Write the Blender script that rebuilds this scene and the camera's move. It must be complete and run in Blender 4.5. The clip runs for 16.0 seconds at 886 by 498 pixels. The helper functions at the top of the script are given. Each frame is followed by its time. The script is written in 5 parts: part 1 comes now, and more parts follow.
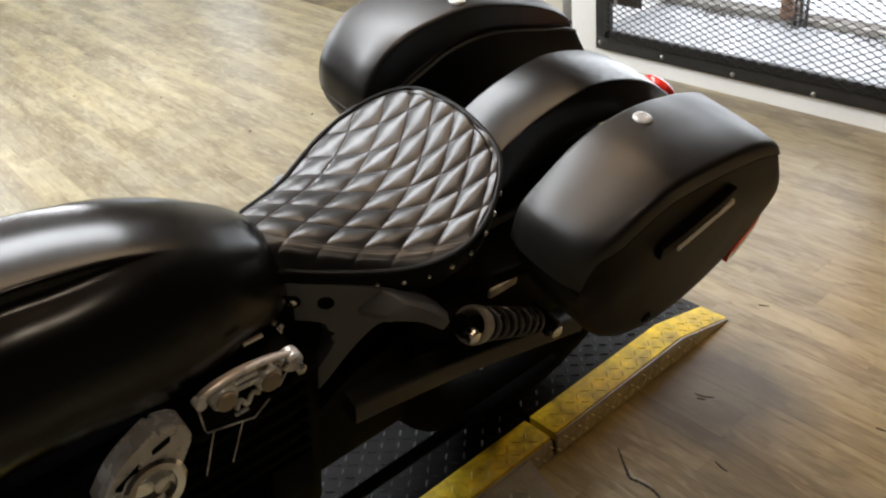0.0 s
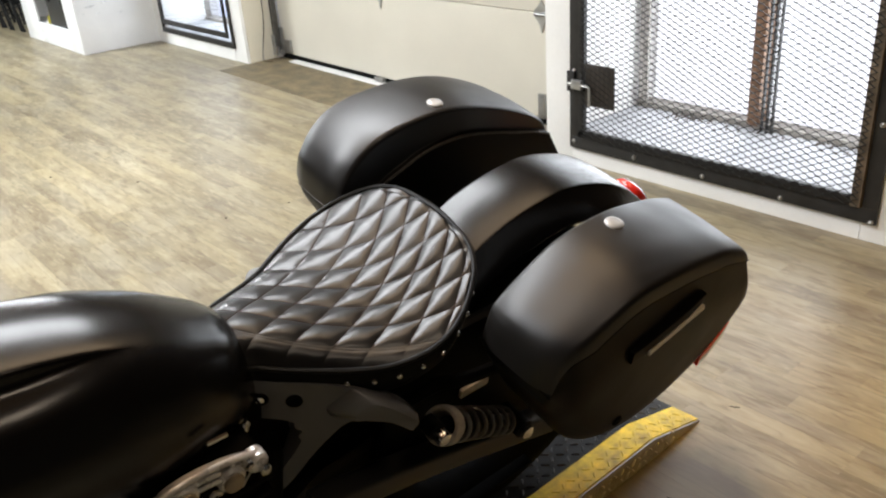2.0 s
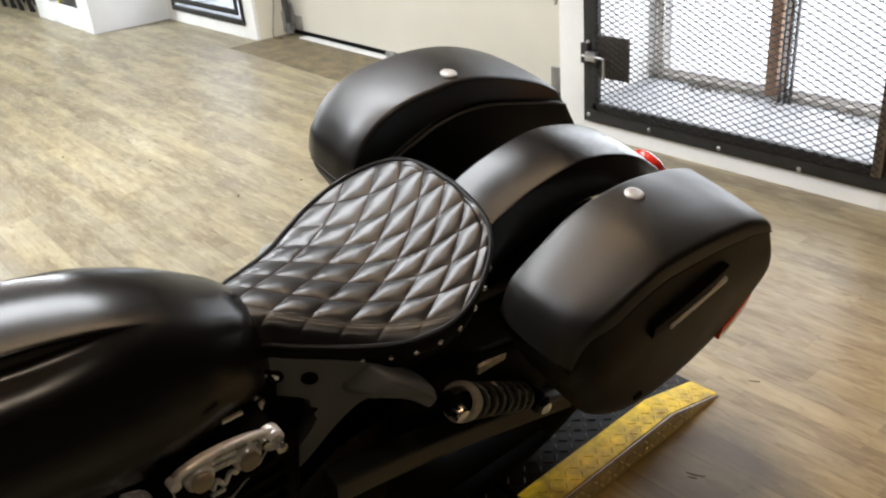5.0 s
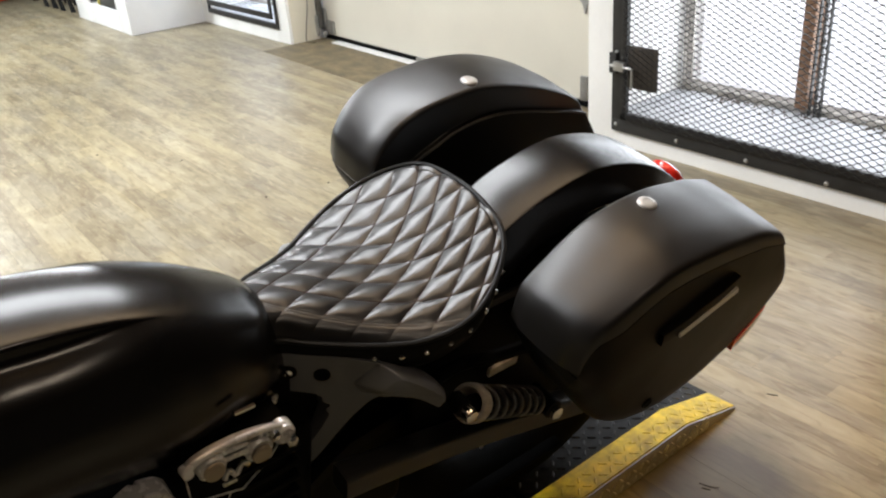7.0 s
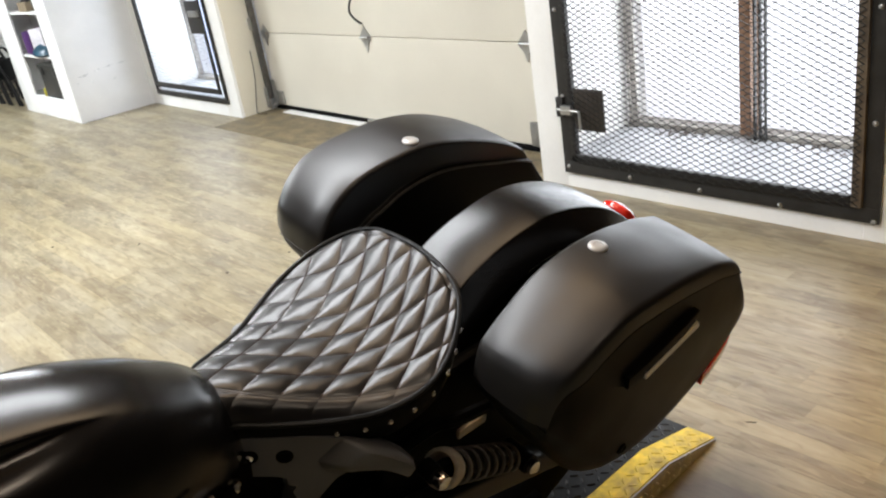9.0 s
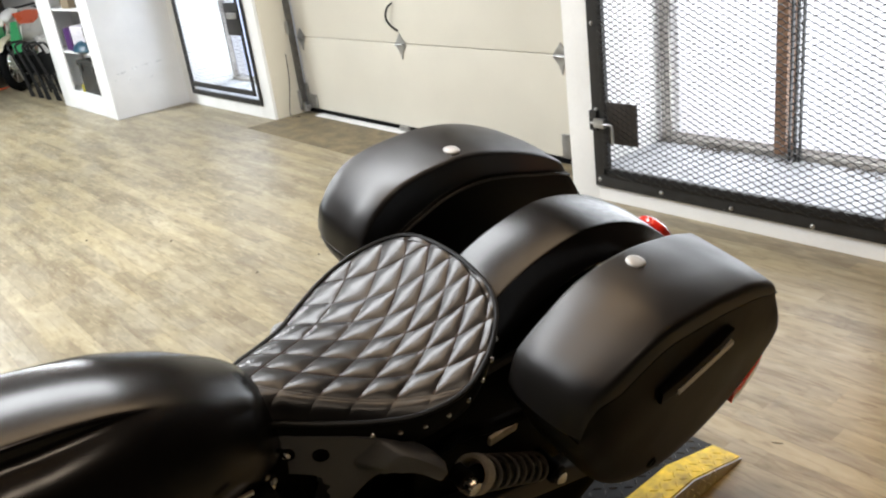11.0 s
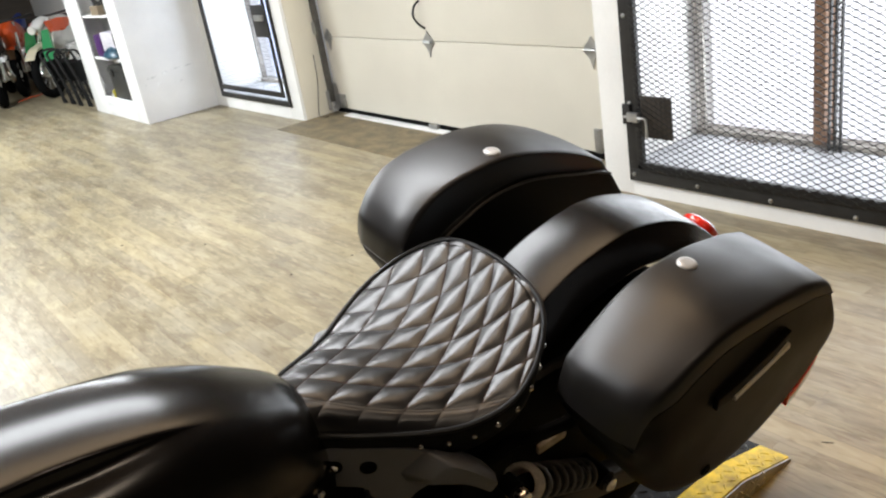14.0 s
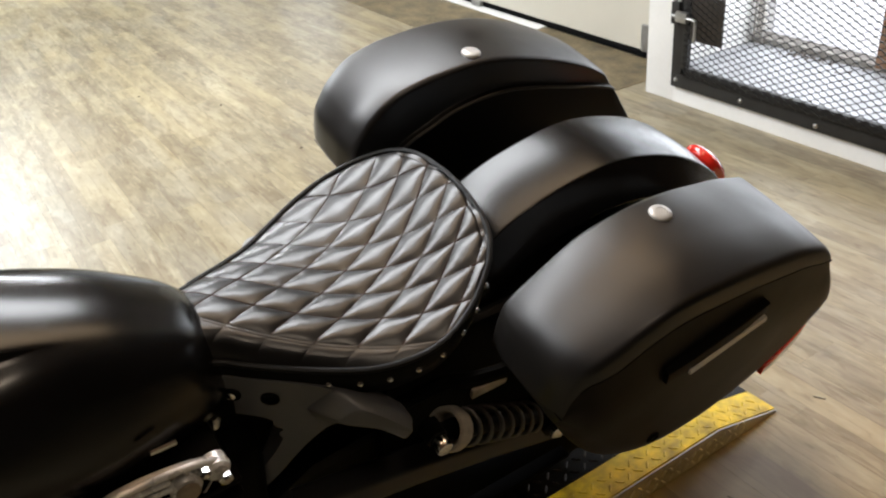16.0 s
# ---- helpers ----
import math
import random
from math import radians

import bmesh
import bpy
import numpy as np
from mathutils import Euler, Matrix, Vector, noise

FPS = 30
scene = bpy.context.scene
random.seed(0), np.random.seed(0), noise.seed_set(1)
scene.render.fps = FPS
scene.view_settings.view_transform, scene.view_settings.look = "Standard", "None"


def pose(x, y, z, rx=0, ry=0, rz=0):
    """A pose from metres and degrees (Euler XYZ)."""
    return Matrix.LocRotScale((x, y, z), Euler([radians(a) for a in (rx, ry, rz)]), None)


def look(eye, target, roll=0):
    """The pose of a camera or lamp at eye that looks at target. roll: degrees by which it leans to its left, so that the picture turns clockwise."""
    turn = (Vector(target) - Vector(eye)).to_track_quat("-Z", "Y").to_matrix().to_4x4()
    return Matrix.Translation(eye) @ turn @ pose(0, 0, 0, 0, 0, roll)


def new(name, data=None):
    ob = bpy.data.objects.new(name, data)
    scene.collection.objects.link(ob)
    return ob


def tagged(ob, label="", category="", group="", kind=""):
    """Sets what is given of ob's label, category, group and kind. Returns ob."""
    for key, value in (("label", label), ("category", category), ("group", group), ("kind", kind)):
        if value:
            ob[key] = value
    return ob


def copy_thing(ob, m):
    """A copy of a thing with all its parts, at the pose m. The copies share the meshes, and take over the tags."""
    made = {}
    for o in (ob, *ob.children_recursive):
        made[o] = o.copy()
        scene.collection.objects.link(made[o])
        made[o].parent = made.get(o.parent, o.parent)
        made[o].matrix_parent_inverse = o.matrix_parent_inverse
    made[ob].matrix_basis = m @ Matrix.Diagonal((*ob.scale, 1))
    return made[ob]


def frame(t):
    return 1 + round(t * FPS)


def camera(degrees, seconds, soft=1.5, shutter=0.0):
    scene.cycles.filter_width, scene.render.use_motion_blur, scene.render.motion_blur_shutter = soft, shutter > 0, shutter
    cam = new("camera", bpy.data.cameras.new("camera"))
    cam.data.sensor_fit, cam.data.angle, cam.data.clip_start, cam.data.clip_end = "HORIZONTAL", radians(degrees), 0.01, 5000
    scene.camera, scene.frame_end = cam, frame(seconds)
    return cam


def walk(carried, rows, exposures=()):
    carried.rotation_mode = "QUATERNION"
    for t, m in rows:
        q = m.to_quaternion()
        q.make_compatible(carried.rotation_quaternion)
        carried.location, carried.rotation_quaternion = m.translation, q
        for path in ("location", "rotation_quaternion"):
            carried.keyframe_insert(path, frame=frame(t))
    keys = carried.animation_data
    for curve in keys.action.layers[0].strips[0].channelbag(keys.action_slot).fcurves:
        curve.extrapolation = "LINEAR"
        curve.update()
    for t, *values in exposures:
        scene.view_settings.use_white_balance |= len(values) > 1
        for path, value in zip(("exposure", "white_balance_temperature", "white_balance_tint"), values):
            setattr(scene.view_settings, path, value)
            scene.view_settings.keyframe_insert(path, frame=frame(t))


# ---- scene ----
cam = camera(55.7, 16.0, soft=2.2)
PATH = [
    (0, (0.082, 0.034, 1.496), (1.1, 1.407, 0.458), -7.0),
    (0.5, (0.109, 0.025, 1.501), (1.194, 1.415, 0.557), -5.8),
    (1, (0.107, 0.022, 1.519), (1.293, 1.41, 0.703), -4.0),
    (1.5, (0.103, 0.027, 1.514), (1.27, 1.401, 0.648), -4.2),
    (2, (0.088, 0.037, 1.512), (1.23, 1.435, 0.652), -4.3),
    (2.5, (0.085, 0.044, 1.507), (1.218, 1.43, 0.616), -4.0),
    (3, (0.085, 0.046, 1.504), (1.208, 1.429, 0.595), -4.0),
    (3.5, (0.098, 0.042, 1.507), (1.235, 1.431, 0.624), -4.1),
    (4, (0.098, 0.053, 1.499), (1.24, 1.433, 0.61), -4.4),
    (4.5, (0.098, 0.06, 1.495), (1.22, 1.45, 0.595), -5.0),
    (7, (0.1, 0.024, 1.501), (1.154, 1.474, 0.613), -4.8),
    (7.5, (0.119, 0.017, 1.501), (1.21, 1.463, 0.655), -5.3),
    (8, (0.142, 0.02, 1.491), (1.273, 1.424, 0.624), -7.0),
    (8.5, (0.144, 0.03, 1.484), (1.315, 1.385, 0.593), -7.3),
    (9, (0.137, 0.023, 1.5), (1.288, 1.461, 0.72), -9.4),
    (9.2, (0.128, 0.031, 1.497), (1.287, 1.457, 0.708), -9.0),
    (11.3, (0.106, 0.024, 1.514), (1.217, 1.505, 0.759), -7.8),
    (11.5, (0.107, 0.024, 1.512), (1.218, 1.503, 0.75), -7.9),
    (12, (0.111, 0.027, 1.509), (1.214, 1.508, 0.743), -8.1),
    (12.5, (0.107, 0.032, 1.509), (1.207, 1.516, 0.741), -7.8),
    (13, (0.11, 0.026, 1.516), (1.215, 1.521, 0.779), -8.1),
    (13.5, (0.13, 0.046, 1.495), (1.239, 1.484, 0.657), -9.1),
    (14, (0.108, 0.064, 1.519), (1.169, 1.582, 0.764), -9.7),
    (14.2, (0.091, 0.073, 1.526), (1.149, 1.601, 0.786), -8.4),
    (14.5, (0.055, 0.058, 1.536), (1.11, 1.54, 0.705), -10.4),
    (14.7, (0.026, 0.039, 1.541), (1.177, 1.423, 0.67), -10.0),
    (15, (0.028, 0.048, 1.525), (1.181, 1.407, 0.617), -7.1),
    (15.2, (0.086, 0.068, 1.509), (1.188, 1.48, 0.62), -3.8),
    (15.3, (0.127, 0.081, 1.506), (1.183, 1.519, 0.603), -2.6),
    (15.5, (0.215, 0.099, 1.508), (1.201, 1.59, 0.611), 0.6),
    (15.7, (0.28, 0.105, 1.515), (1.243, 1.583, 0.573), 1.1),
    (16, (0.322, 0.116, 1.495), (1.202, 1.605, 0.49), -5.2),
]
walk(cam, [(t, look(eye, target, roll)) for t, eye, target, roll in PATH])

# ---- world and light ----
scene.view_settings.exposure = 0.0
world = bpy.data.worlds.new("world")
scene.world = world
world.use_nodes = True
wn = world.node_tree.nodes
sky = wn.new("ShaderNodeTexSky")
sky.sky_type, sky.sun_disc, sky.sun_elevation, sky.sun_rotation = "NISHITA", False, radians(40), radians(20)
world.node_tree.links.new(sky.outputs[0], wn["Background"].inputs[0])
wn["Background"].inputs[1].default_value = 0.12


def area(name, at, target, sx, sy, watts, colour, spread=180):
    d = bpy.data.lights.new(name, "AREA")
    d.shape, d.size, d.size_y, d.energy, d.color = "RECTANGLE", sx, sy, watts, colour
    d.spread = radians(spread)
    ob = new(name, d)
    ob.matrix_world = look(at, target)
    return ob


# daylight through the two windows in the east wall
area("window_daylight", (3.74, 2.03, 1.2), (0, 2.03, 0.9), 1.4, 1.9, 33, (0.88, 0.94, 1.0))
area("window_daylight", (3.80, 7.3, 1.1), (0, 7.3, 0.8), 1.2, 1.7, 22, (0.80, 0.90, 1.0))
# unseen hanging light panels, shining down and up; the last two are added fill
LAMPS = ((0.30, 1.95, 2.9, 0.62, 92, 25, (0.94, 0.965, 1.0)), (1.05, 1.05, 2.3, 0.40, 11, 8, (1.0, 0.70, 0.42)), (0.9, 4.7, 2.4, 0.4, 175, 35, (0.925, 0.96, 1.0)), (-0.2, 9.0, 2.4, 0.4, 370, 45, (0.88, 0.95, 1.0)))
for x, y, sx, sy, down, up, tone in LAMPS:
    area("unseen_lamp", (x, y, 2.60), (x, y, 0), sx, sy, down, tone)
    area("unseen_lamp", (x, y, 2.66), (x, y, 4), sx, sy, up, tone)
# two small unseen lamps high behind the camera, the first added for floor warmth
area("unseen_lamp", (2.3, -0.7, 2.55), (2.25, 0.70, 0.0), 0.5, 0.3, 4.4, (1.0, 0.56, 0.09), 60)
area("unseen_lamp", (0.74, -0.26, 2.55), (0.5, 1.0, 0.6), 0.30, 0.18, 3.0, (1.0, 0.82, 0.64))


# ---- materials ----
def mat(name, base, rough=0.6, metal=0.0, vary=0.15, scale=6.0, fine=60.0, bump=0.15, depth=0.002, coat=0.0, tint=None, stretch=None, smudge=0.12, specular=0.5):
    m = bpy.data.materials.new(name)
    m.use_nodes = True
    nt = m.node_tree
    n, l = nt.nodes, nt.links
    b = n["Principled BSDF"]
    tc = n.new("ShaderNodeTexCoord")
    mp = n.new("ShaderNodeMapping")
    if stretch:
        mp.inputs["Scale"].default_value = stretch
    l.new(tc.outputs["Object"], mp.inputs[0])
    big, small = n.new("ShaderNodeTexNoise"), n.new("ShaderNodeTexNoise")
    big.inputs["Scale"].default_value, big.inputs["Detail"].default_value = scale, 4
    small.inputs["Scale"].default_value, small.inputs["Detail"].default_value = fine, 3
    l.new(mp.outputs[0], big.inputs[0])
    l.new(mp.outputs[0], small.inputs[0])
    add = n.new("ShaderNodeMath")
    add.operation = "MULTIPLY_ADD"
    l.new(small.outputs[0], add.inputs[0])
    add.inputs[1].default_value = 0.4
    l.new(big.outputs[0], add.inputs[2])
    ramp = n.new("ShaderNodeValToRGB")
    lo = [max(0, c * (1 - vary)) for c in base]
    hi = [min(1, c * (1 + vary)) for c in (tint or base)]
    ramp.color_ramp.elements[0].position, ramp.color_ramp.elements[1].position = 0.45, 0.95
    ramp.color_ramp.elements[0].color, ramp.color_ramp.elements[1].color = (*lo, 1), (*hi, 1)
    l.new(add.outputs[0], ramp.inputs[0])
    l.new(ramp.outputs[0], b.inputs["Base Color"])
    mr = n.new("ShaderNodeMapRange")
    mr.inputs[1].default_value, mr.inputs[2].default_value = 0.3, 0.8
    mr.inputs[3].default_value, mr.inputs[4].default_value = max(0.02, rough * (1 - smudge)), min(1, rough * (1 + smudge))
    l.new(big.outputs[0], mr.inputs[0])
    l.new(mr.outputs[0], b.inputs["Roughness"])
    b.inputs["Metallic"].default_value = metal
    b.inputs["Coat Weight"].default_value = coat
    b.inputs["Specular IOR Level"].default_value = specular
    if bump:
        bp = n.new("ShaderNodeBump")
        bp.inputs["Strength"].default_value, bp.inputs["Distance"].default_value = bump, depth
        l.new(small.outputs[0], bp.inputs["Height"])
        l.new(bp.outputs[0], b.inputs["Normal"])
    return m


def crease(m, scale, strength, depth):
    """Adds soft wrinkles of a second size under a material's fine relief."""
    n, l = m.node_tree.nodes, m.node_tree.links
    fine = next(k for k in n if k.type == "BUMP")
    tc = next(k for k in n if k.type == "TEX_COORD")
    no, bp = n.new("ShaderNodeTexNoise"), n.new("ShaderNodeBump")
    no.inputs["Scale"].default_value, no.inputs["Detail"].default_value, no.inputs["Distortion"].default_value = scale, 2, 1.2
    bp.inputs["Strength"].default_value, bp.inputs["Distance"].default_value = strength, depth
    l.new(tc.outputs["Object"], no.inputs[0])
    l.new(no.outputs[0], bp.inputs["Height"])
    l.new(bp.outputs[0], fine.inputs["Normal"])


def glow(name, colour, strength):
    m = bpy.data.materials.new(name)
    m.use_nodes = True
    b = m.node_tree.nodes["Principled BSDF"]
    b.inputs["Base Color"].default_value = (*colour, 1)
    b.inputs["Emission Color"].default_value = (*colour, 1)
    b.inputs["Emission Strength"].default_value = strength
    return m


def plank_material(name, per_object):
    m = bpy.data.materials.new(name)
    m.use_nodes = True
    nt = m.node_tree
    n, l = nt.nodes, nt.links
    b = n["Principled BSDF"]
    geo = n.new("ShaderNodeNewGeometry")
    rnd = n.new("ShaderNodeObjectInfo").outputs["Random"] if per_object else geo.outputs["Random Per Island"]

    def maths(op, a, c, d=None):
        q = n.new("ShaderNodeMath")
        q.operation = op
        for k, v in enumerate((a, c, d)):
            if v is None:
                continue
            if isinstance(v, (int, float)):
                q.inputs[k].default_value = v
            else:
                l.new(v, q.inputs[k])
        return q.outputs[0]

    def streaks(sx, sy, detail, twist, w):
        mp = n.new("ShaderNodeMapping")
        mp.inputs["Scale"].default_value = (sx, sy, 1.0)
        l.new(geo.outputs["Position"], mp.inputs[0])
        q = n.new("ShaderNodeTexNoise")
        q.noise_dimensions = "4D"
        q.inputs["Scale"].default_value, q.inputs["Detail"].default_value, q.inputs["Distortion"].default_value = 1.0, detail, twist
        l.new(mp.outputs[0], q.inputs[0])
        l.new(w, q.inputs["W"])
        return q.outputs[0]

    def blend(f, a, c):
        q = n.new("ShaderNodeMix")
        q.data_type = "RGBA"
        l.new(f, q.inputs["Factor"])
        for k, v in (("A", a), ("B", c)):
            if isinstance(v, tuple):
                q.inputs[k].default_value = (*v, 1)
            else:
                l.new(v, q.inputs[k])
        return q.outputs["Result"]

    def span(v, lo, hi, top=1.0):
        q = n.new("ShaderNodeMapRange")
        q.inputs[1].default_value, q.inputs[2].default_value, q.inputs[4].default_value = lo, hi, top
        l.new(v, q.inputs[0])
        return q.outputs[0]

    shift = maths("MULTIPLY", rnd, 37.0)
    broad = streaks(9.0, 2.0, 5, 0.8, shift)
    fine = streaks(26.0, 7.0, 8, 0.8, shift)
    blotch = streaks(5.0, 2.4, 4, 0.4, maths("ADD", shift, 9.0))
    ramp = n.new("ShaderNodeValToRGB")
    el = ramp.color_ramp.elements
    el[0].position, el[0].color = 0.26, (0.140, 0.112, 0.067, 1)
    el[1].position, el[1].color = 0.74, (0.42, 0.372, 0.257, 1)
    e = el.new(0.44)
    e.color = (0.240, 0.203, 0.129, 1)
    e = el.new(0.58)
    e.color = (0.320, 0.273, 0.178, 1)
    l.new(maths("ADD", maths("MULTIPLY_ADD", broad, 0.72, -0.120), maths("ADD", maths("MULTIPLY", fine, 0.52), maths("MULTIPLY_ADD", rnd, 0.08, -0.04))), ramp.inputs[0])
    # greyer and yellower patches within the boards
    col = blend(span(blotch, 0.46, 0.66, 0.48), ramp.outputs[0], (0.275, 0.250, 0.198))
    col = blend(span(blotch, 0.46, 0.30, 0.45), col, (0.345, 0.280, 0.160))
    # long dark brown streaks of the printed grain
    grain = streaks(13.0, 2.4, 4, 0.7, maths("ADD", shift, 21.0))
    col = blend(span(grain, 0.52, 0.66, 0.58), col, (0.150, 0.112, 0.066))
    # each plank is printed as two narrower strips of differing tone
    xyz = n.new("ShaderNodeSeparateXYZ")
    l.new(geo.outputs["Position"], xyz.inputs[0])
    across = maths("MULTIPLY_ADD", maths("MULTIPLY_ADD", broad, 0.016, maths("ADD", xyz.outputs[0], 0.062)), 1 / 0.076, 0.0)
    strip = maths("FLOOR", across, 0.0)
    along = maths("FLOOR", maths("MULTIPLY_ADD", xyz.outputs[1], 1 / 0.71, maths("MULTIPLY", strip, 0.381)), 0.0)
    pair = n.new("ShaderNodeCombineXYZ")
    l.new(strip, pair.inputs[0])
    l.new(along, pair.inputs[1])
    white = n.new("ShaderNodeTexWhiteNoise")
    white.noise_dimensions = "2D"
    l.new(pair.outputs[0], white.inputs[0])
    col = blend(span(white.outputs[0], 0.45, 0.85, 0.38), col, (0.170, 0.132, 0.080))
    col = blend(span(white.outputs[0], 0.45, 0.10, 0.36), col, (0.385, 0.318, 0.185))
    col = blend(span(maths("FRACT", across, 0.0), 0.06, 0.0, 0.50), col, (0.095, 0.070, 0.042))
    # short brown smears along the boards
    smear = streaks(34.0, 8.0, 5, 1.4, maths("ADD", shift, 33.0))
    col = blend(span(smear, 0.55, 0.68, 0.50), col, (0.125, 0.090, 0.050))
    col = blend(span(smear, 0.46, 0.32, 0.45), col, (0.43, 0.37, 0.25))
    # dirty stains, one of them beside the ramp
    dist = n.new("ShaderNodeVectorMath")
    dist.operation = "DISTANCE"
    l.new(geo.outputs["Position"], dist.inputs[0])
    dist.inputs[1].default_value = (1.57, 0.95, 0.0)
    ragged = maths("MULTIPLY_ADD", blotch, 0.30, maths("SUBTRACT", dist.outputs["Value"], 0.18))
    col = blend(span(ragged, 0.25, 0.10, 0.8), col, (0.075, 0.068, 0.064))
    spots = n.new("ShaderNodeTexNoise")
    spots.inputs["Scale"].default_value, spots.inputs["Detail"].default_value = 5.5, 6
    l.new(geo.outputs["Position"], spots.inputs[0])
    col = blend(span(spots.outputs[0], 0.64, 0.80, 0.5), col, (0.14, 0.12, 0.095))
    l.new(col, b.inputs["Base Color"])
    b.inputs["Specular IOR Level"].default_value = 0.36
    rr = n.new("ShaderNodeMapRange")
    rr.inputs[3].default_value, rr.inputs[4].default_value = 0.27, 0.46
    l.new(blotch, rr.inputs[0])
    l.new(rr.outputs[0], b.inputs["Roughness"])
    bp = n.new("ShaderNodeBump")
    bp.inputs["Strength"].default_value, bp.inputs["Distance"].default_value = 0.2, 0.001
    l.new(fine, bp.inputs["Height"])
    l.new(bp.outputs[0], b.inputs["Normal"])
    return m


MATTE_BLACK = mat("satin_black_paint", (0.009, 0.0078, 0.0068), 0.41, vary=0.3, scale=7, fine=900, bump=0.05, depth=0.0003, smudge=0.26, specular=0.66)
# the lid's paint in a darker, duller copy, to set the shade on the body
BAG_SHADED = mat("satin_black_shaded", (0.0045, 0.0042, 0.004), 0.46, vary=0.15, scale=9, fine=700, bump=0.06, depth=0.0003, specular=0.10)
TANK_PAINT = mat("satin_black_tank_paint", (0.004, 0.0037, 0.0035), 0.23, vary=0.12, scale=9, bump=0, specular=0.52)
TANK_BLACK = mat("smooth_satin_black_paint", (0.005, 0.0047, 0.0045), 0.25, vary=0.12, scale=9, fine=900, bump=0, specular=0.46)
LEATHER = mat("black_leather", (0.006, 0.0057, 0.0055), 0.34, vary=0.3, scale=38, fine=420, bump=0.2, depth=0.0005, specular=0.8)
crease(LEATHER, 60, 0.12, 0.0014)
SKIRT = mat("dull_black_leather", (0.0035, 0.0035, 0.0035), 0.55, vary=0.2, scale=20, fine=420, bump=0.2, depth=0.0006, specular=0.12)
PIPING = mat("black_vinyl_piping", (0.004, 0.004, 0.004), 0.42, fine=300, bump=0.1, depth=0.0004, specular=0.22)
THREAD = mat("brown_thread", (0.035, 0.022, 0.017), 0.8, fine=800, specular=0.1)
# pale grey puts the edge's reflection into the seam's colour
SEAM_GREY = mat("seam_edge_glint", (0.07, 0.066, 0.06), 0.5, fine=300)
BLACK_PLASTIC = mat("black_plastic", (0.004, 0.004, 0.004), 0.5, fine=500, bump=0.12, depth=0.0005, specular=0.06)
SPRING = mat("dark_spring_steel", (0.16, 0.157, 0.15), 0.32, metal=0.5, fine=400)
DARK_FRAME = mat("dark_grey_cast_frame", (0.18, 0.184, 0.19), 0.33, metal=0.1, fine=500, bump=0.12, depth=0.0005)
SWINGARM = mat("satin_black_swingarm", (0.030, 0.029, 0.027), 0.40, fine=400, bump=0.1, depth=0.0004, specular=0.5)
ENGINE_BLACK = mat("black_engine_paint", (0.003, 0.003, 0.003), 0.55, fine=300, bump=0.1, depth=0.0005, specular=0.04)
RUBBER = mat("black_rubber", (0.004, 0.004, 0.004), 0.8, fine=200, specular=0.06)
LOCK_STEEL = mat("satin_lock_steel", (0.50, 0.49, 0.47), 0.40, metal=0.35, vary=0.08, fine=300, bump=0.03, depth=0.0003)
TRIM_SILVER = mat("silver_trim", (0.80, 0.79, 0.77), 0.42, metal=0.1, vary=0.08, fine=300, bump=0.03, depth=0.0003)
CHROME = mat("polished_chrome", (0.88, 0.87, 0.85), 0.14, metal=1.0, vary=0.06, fine=300, bump=0.02, depth=0.0003)
TAN_PLUG = mat("tan_machined_plug", (0.42, 0.36, 0.27), 0.4, metal=0.7, fine=300)
CAST_ALU = mat("cast_aluminium", (0.86, 0.855, 0.84), 0.28, metal=0.3, vary=0.12, scale=30, fine=400, bump=0.12, depth=0.0006)
LEVER_ALU = mat("brushed_aluminium", (0.13, 0.12, 0.095), 0.5, metal=1.0, vary=0.08, fine=300, bump=0.05, depth=0.0003)
WORN_STEEL = mat("worn_tan_steel", (0.52, 0.48, 0.41), 0.48, metal=0.3, vary=0.3, scale=40, fine=200, depth=0.0006)
RED_LENS = mat("red_lens", (0.62, 0.02, 0.012), 0.18, vary=0.1, fine=300, bump=0.05, coat=0.5)
CLEAR_LENS = mat("clear_lens", (0.7, 0.68, 0.62), 0.15, vary=0.1, fine=300)
BROWN_WALL = mat("dark_brown_wall", (0.05, 0.038, 0.028), 0.6, vary=0.3, scale=2, fine=30, stretch=(1, 1, 6), bump=0.2)
WHITE_WALL = mat("white_wall_paint", (0.84, 0.835, 0.81), 0.6, vary=0.05, scale=3, fine=70, bump=0.08)
CREAM_WALL = mat("cream_wall_paint", (0.72, 0.67, 0.55), 0.6, vary=0.06, scale=3, fine=70, bump=0.08)
DOOR_CREAM = mat("cream_door_paint", (0.62, 0.585, 0.495), 0.5, vary=0.05, scale=2, fine=160, bump=0.1, depth=0.001)
WHITE_WOOD = mat("white_cabinet_paint", (0.80, 0.795, 0.785), 0.45, vary=0.05, scale=4, fine=90, bump=0.05)
RUSTY_STEEL = mat("rusty_brown_steel", (0.125, 0.095, 0.064), 0.6, vary=0.45, scale=14, fine=180, bump=0.3, depth=0.001)
BLACK_STEEL = mat("black_painted_steel", (0.025, 0.024, 0.023), 0.5, metal=0.3, vary=0.3, scale=14, fine=120, bump=0.15, depth=0.0008)
MESH_STEEL = mat("black_expanded_metal", (0.02, 0.019, 0.018), 0.5, metal=0.3, vary=0.2, fine=200)
LOCK_BROWN = mat("brown_painted_steel", (0.055, 0.045, 0.036), 0.5, metal=0.2, vary=0.3, scale=14, fine=120, bump=0.15, depth=0.0008)
GALV = mat("galvanised_steel", (0.42, 0.42, 0.41), 0.42, metal=0.9, vary=0.2, scale=18, fine=150, depth=0.0006)
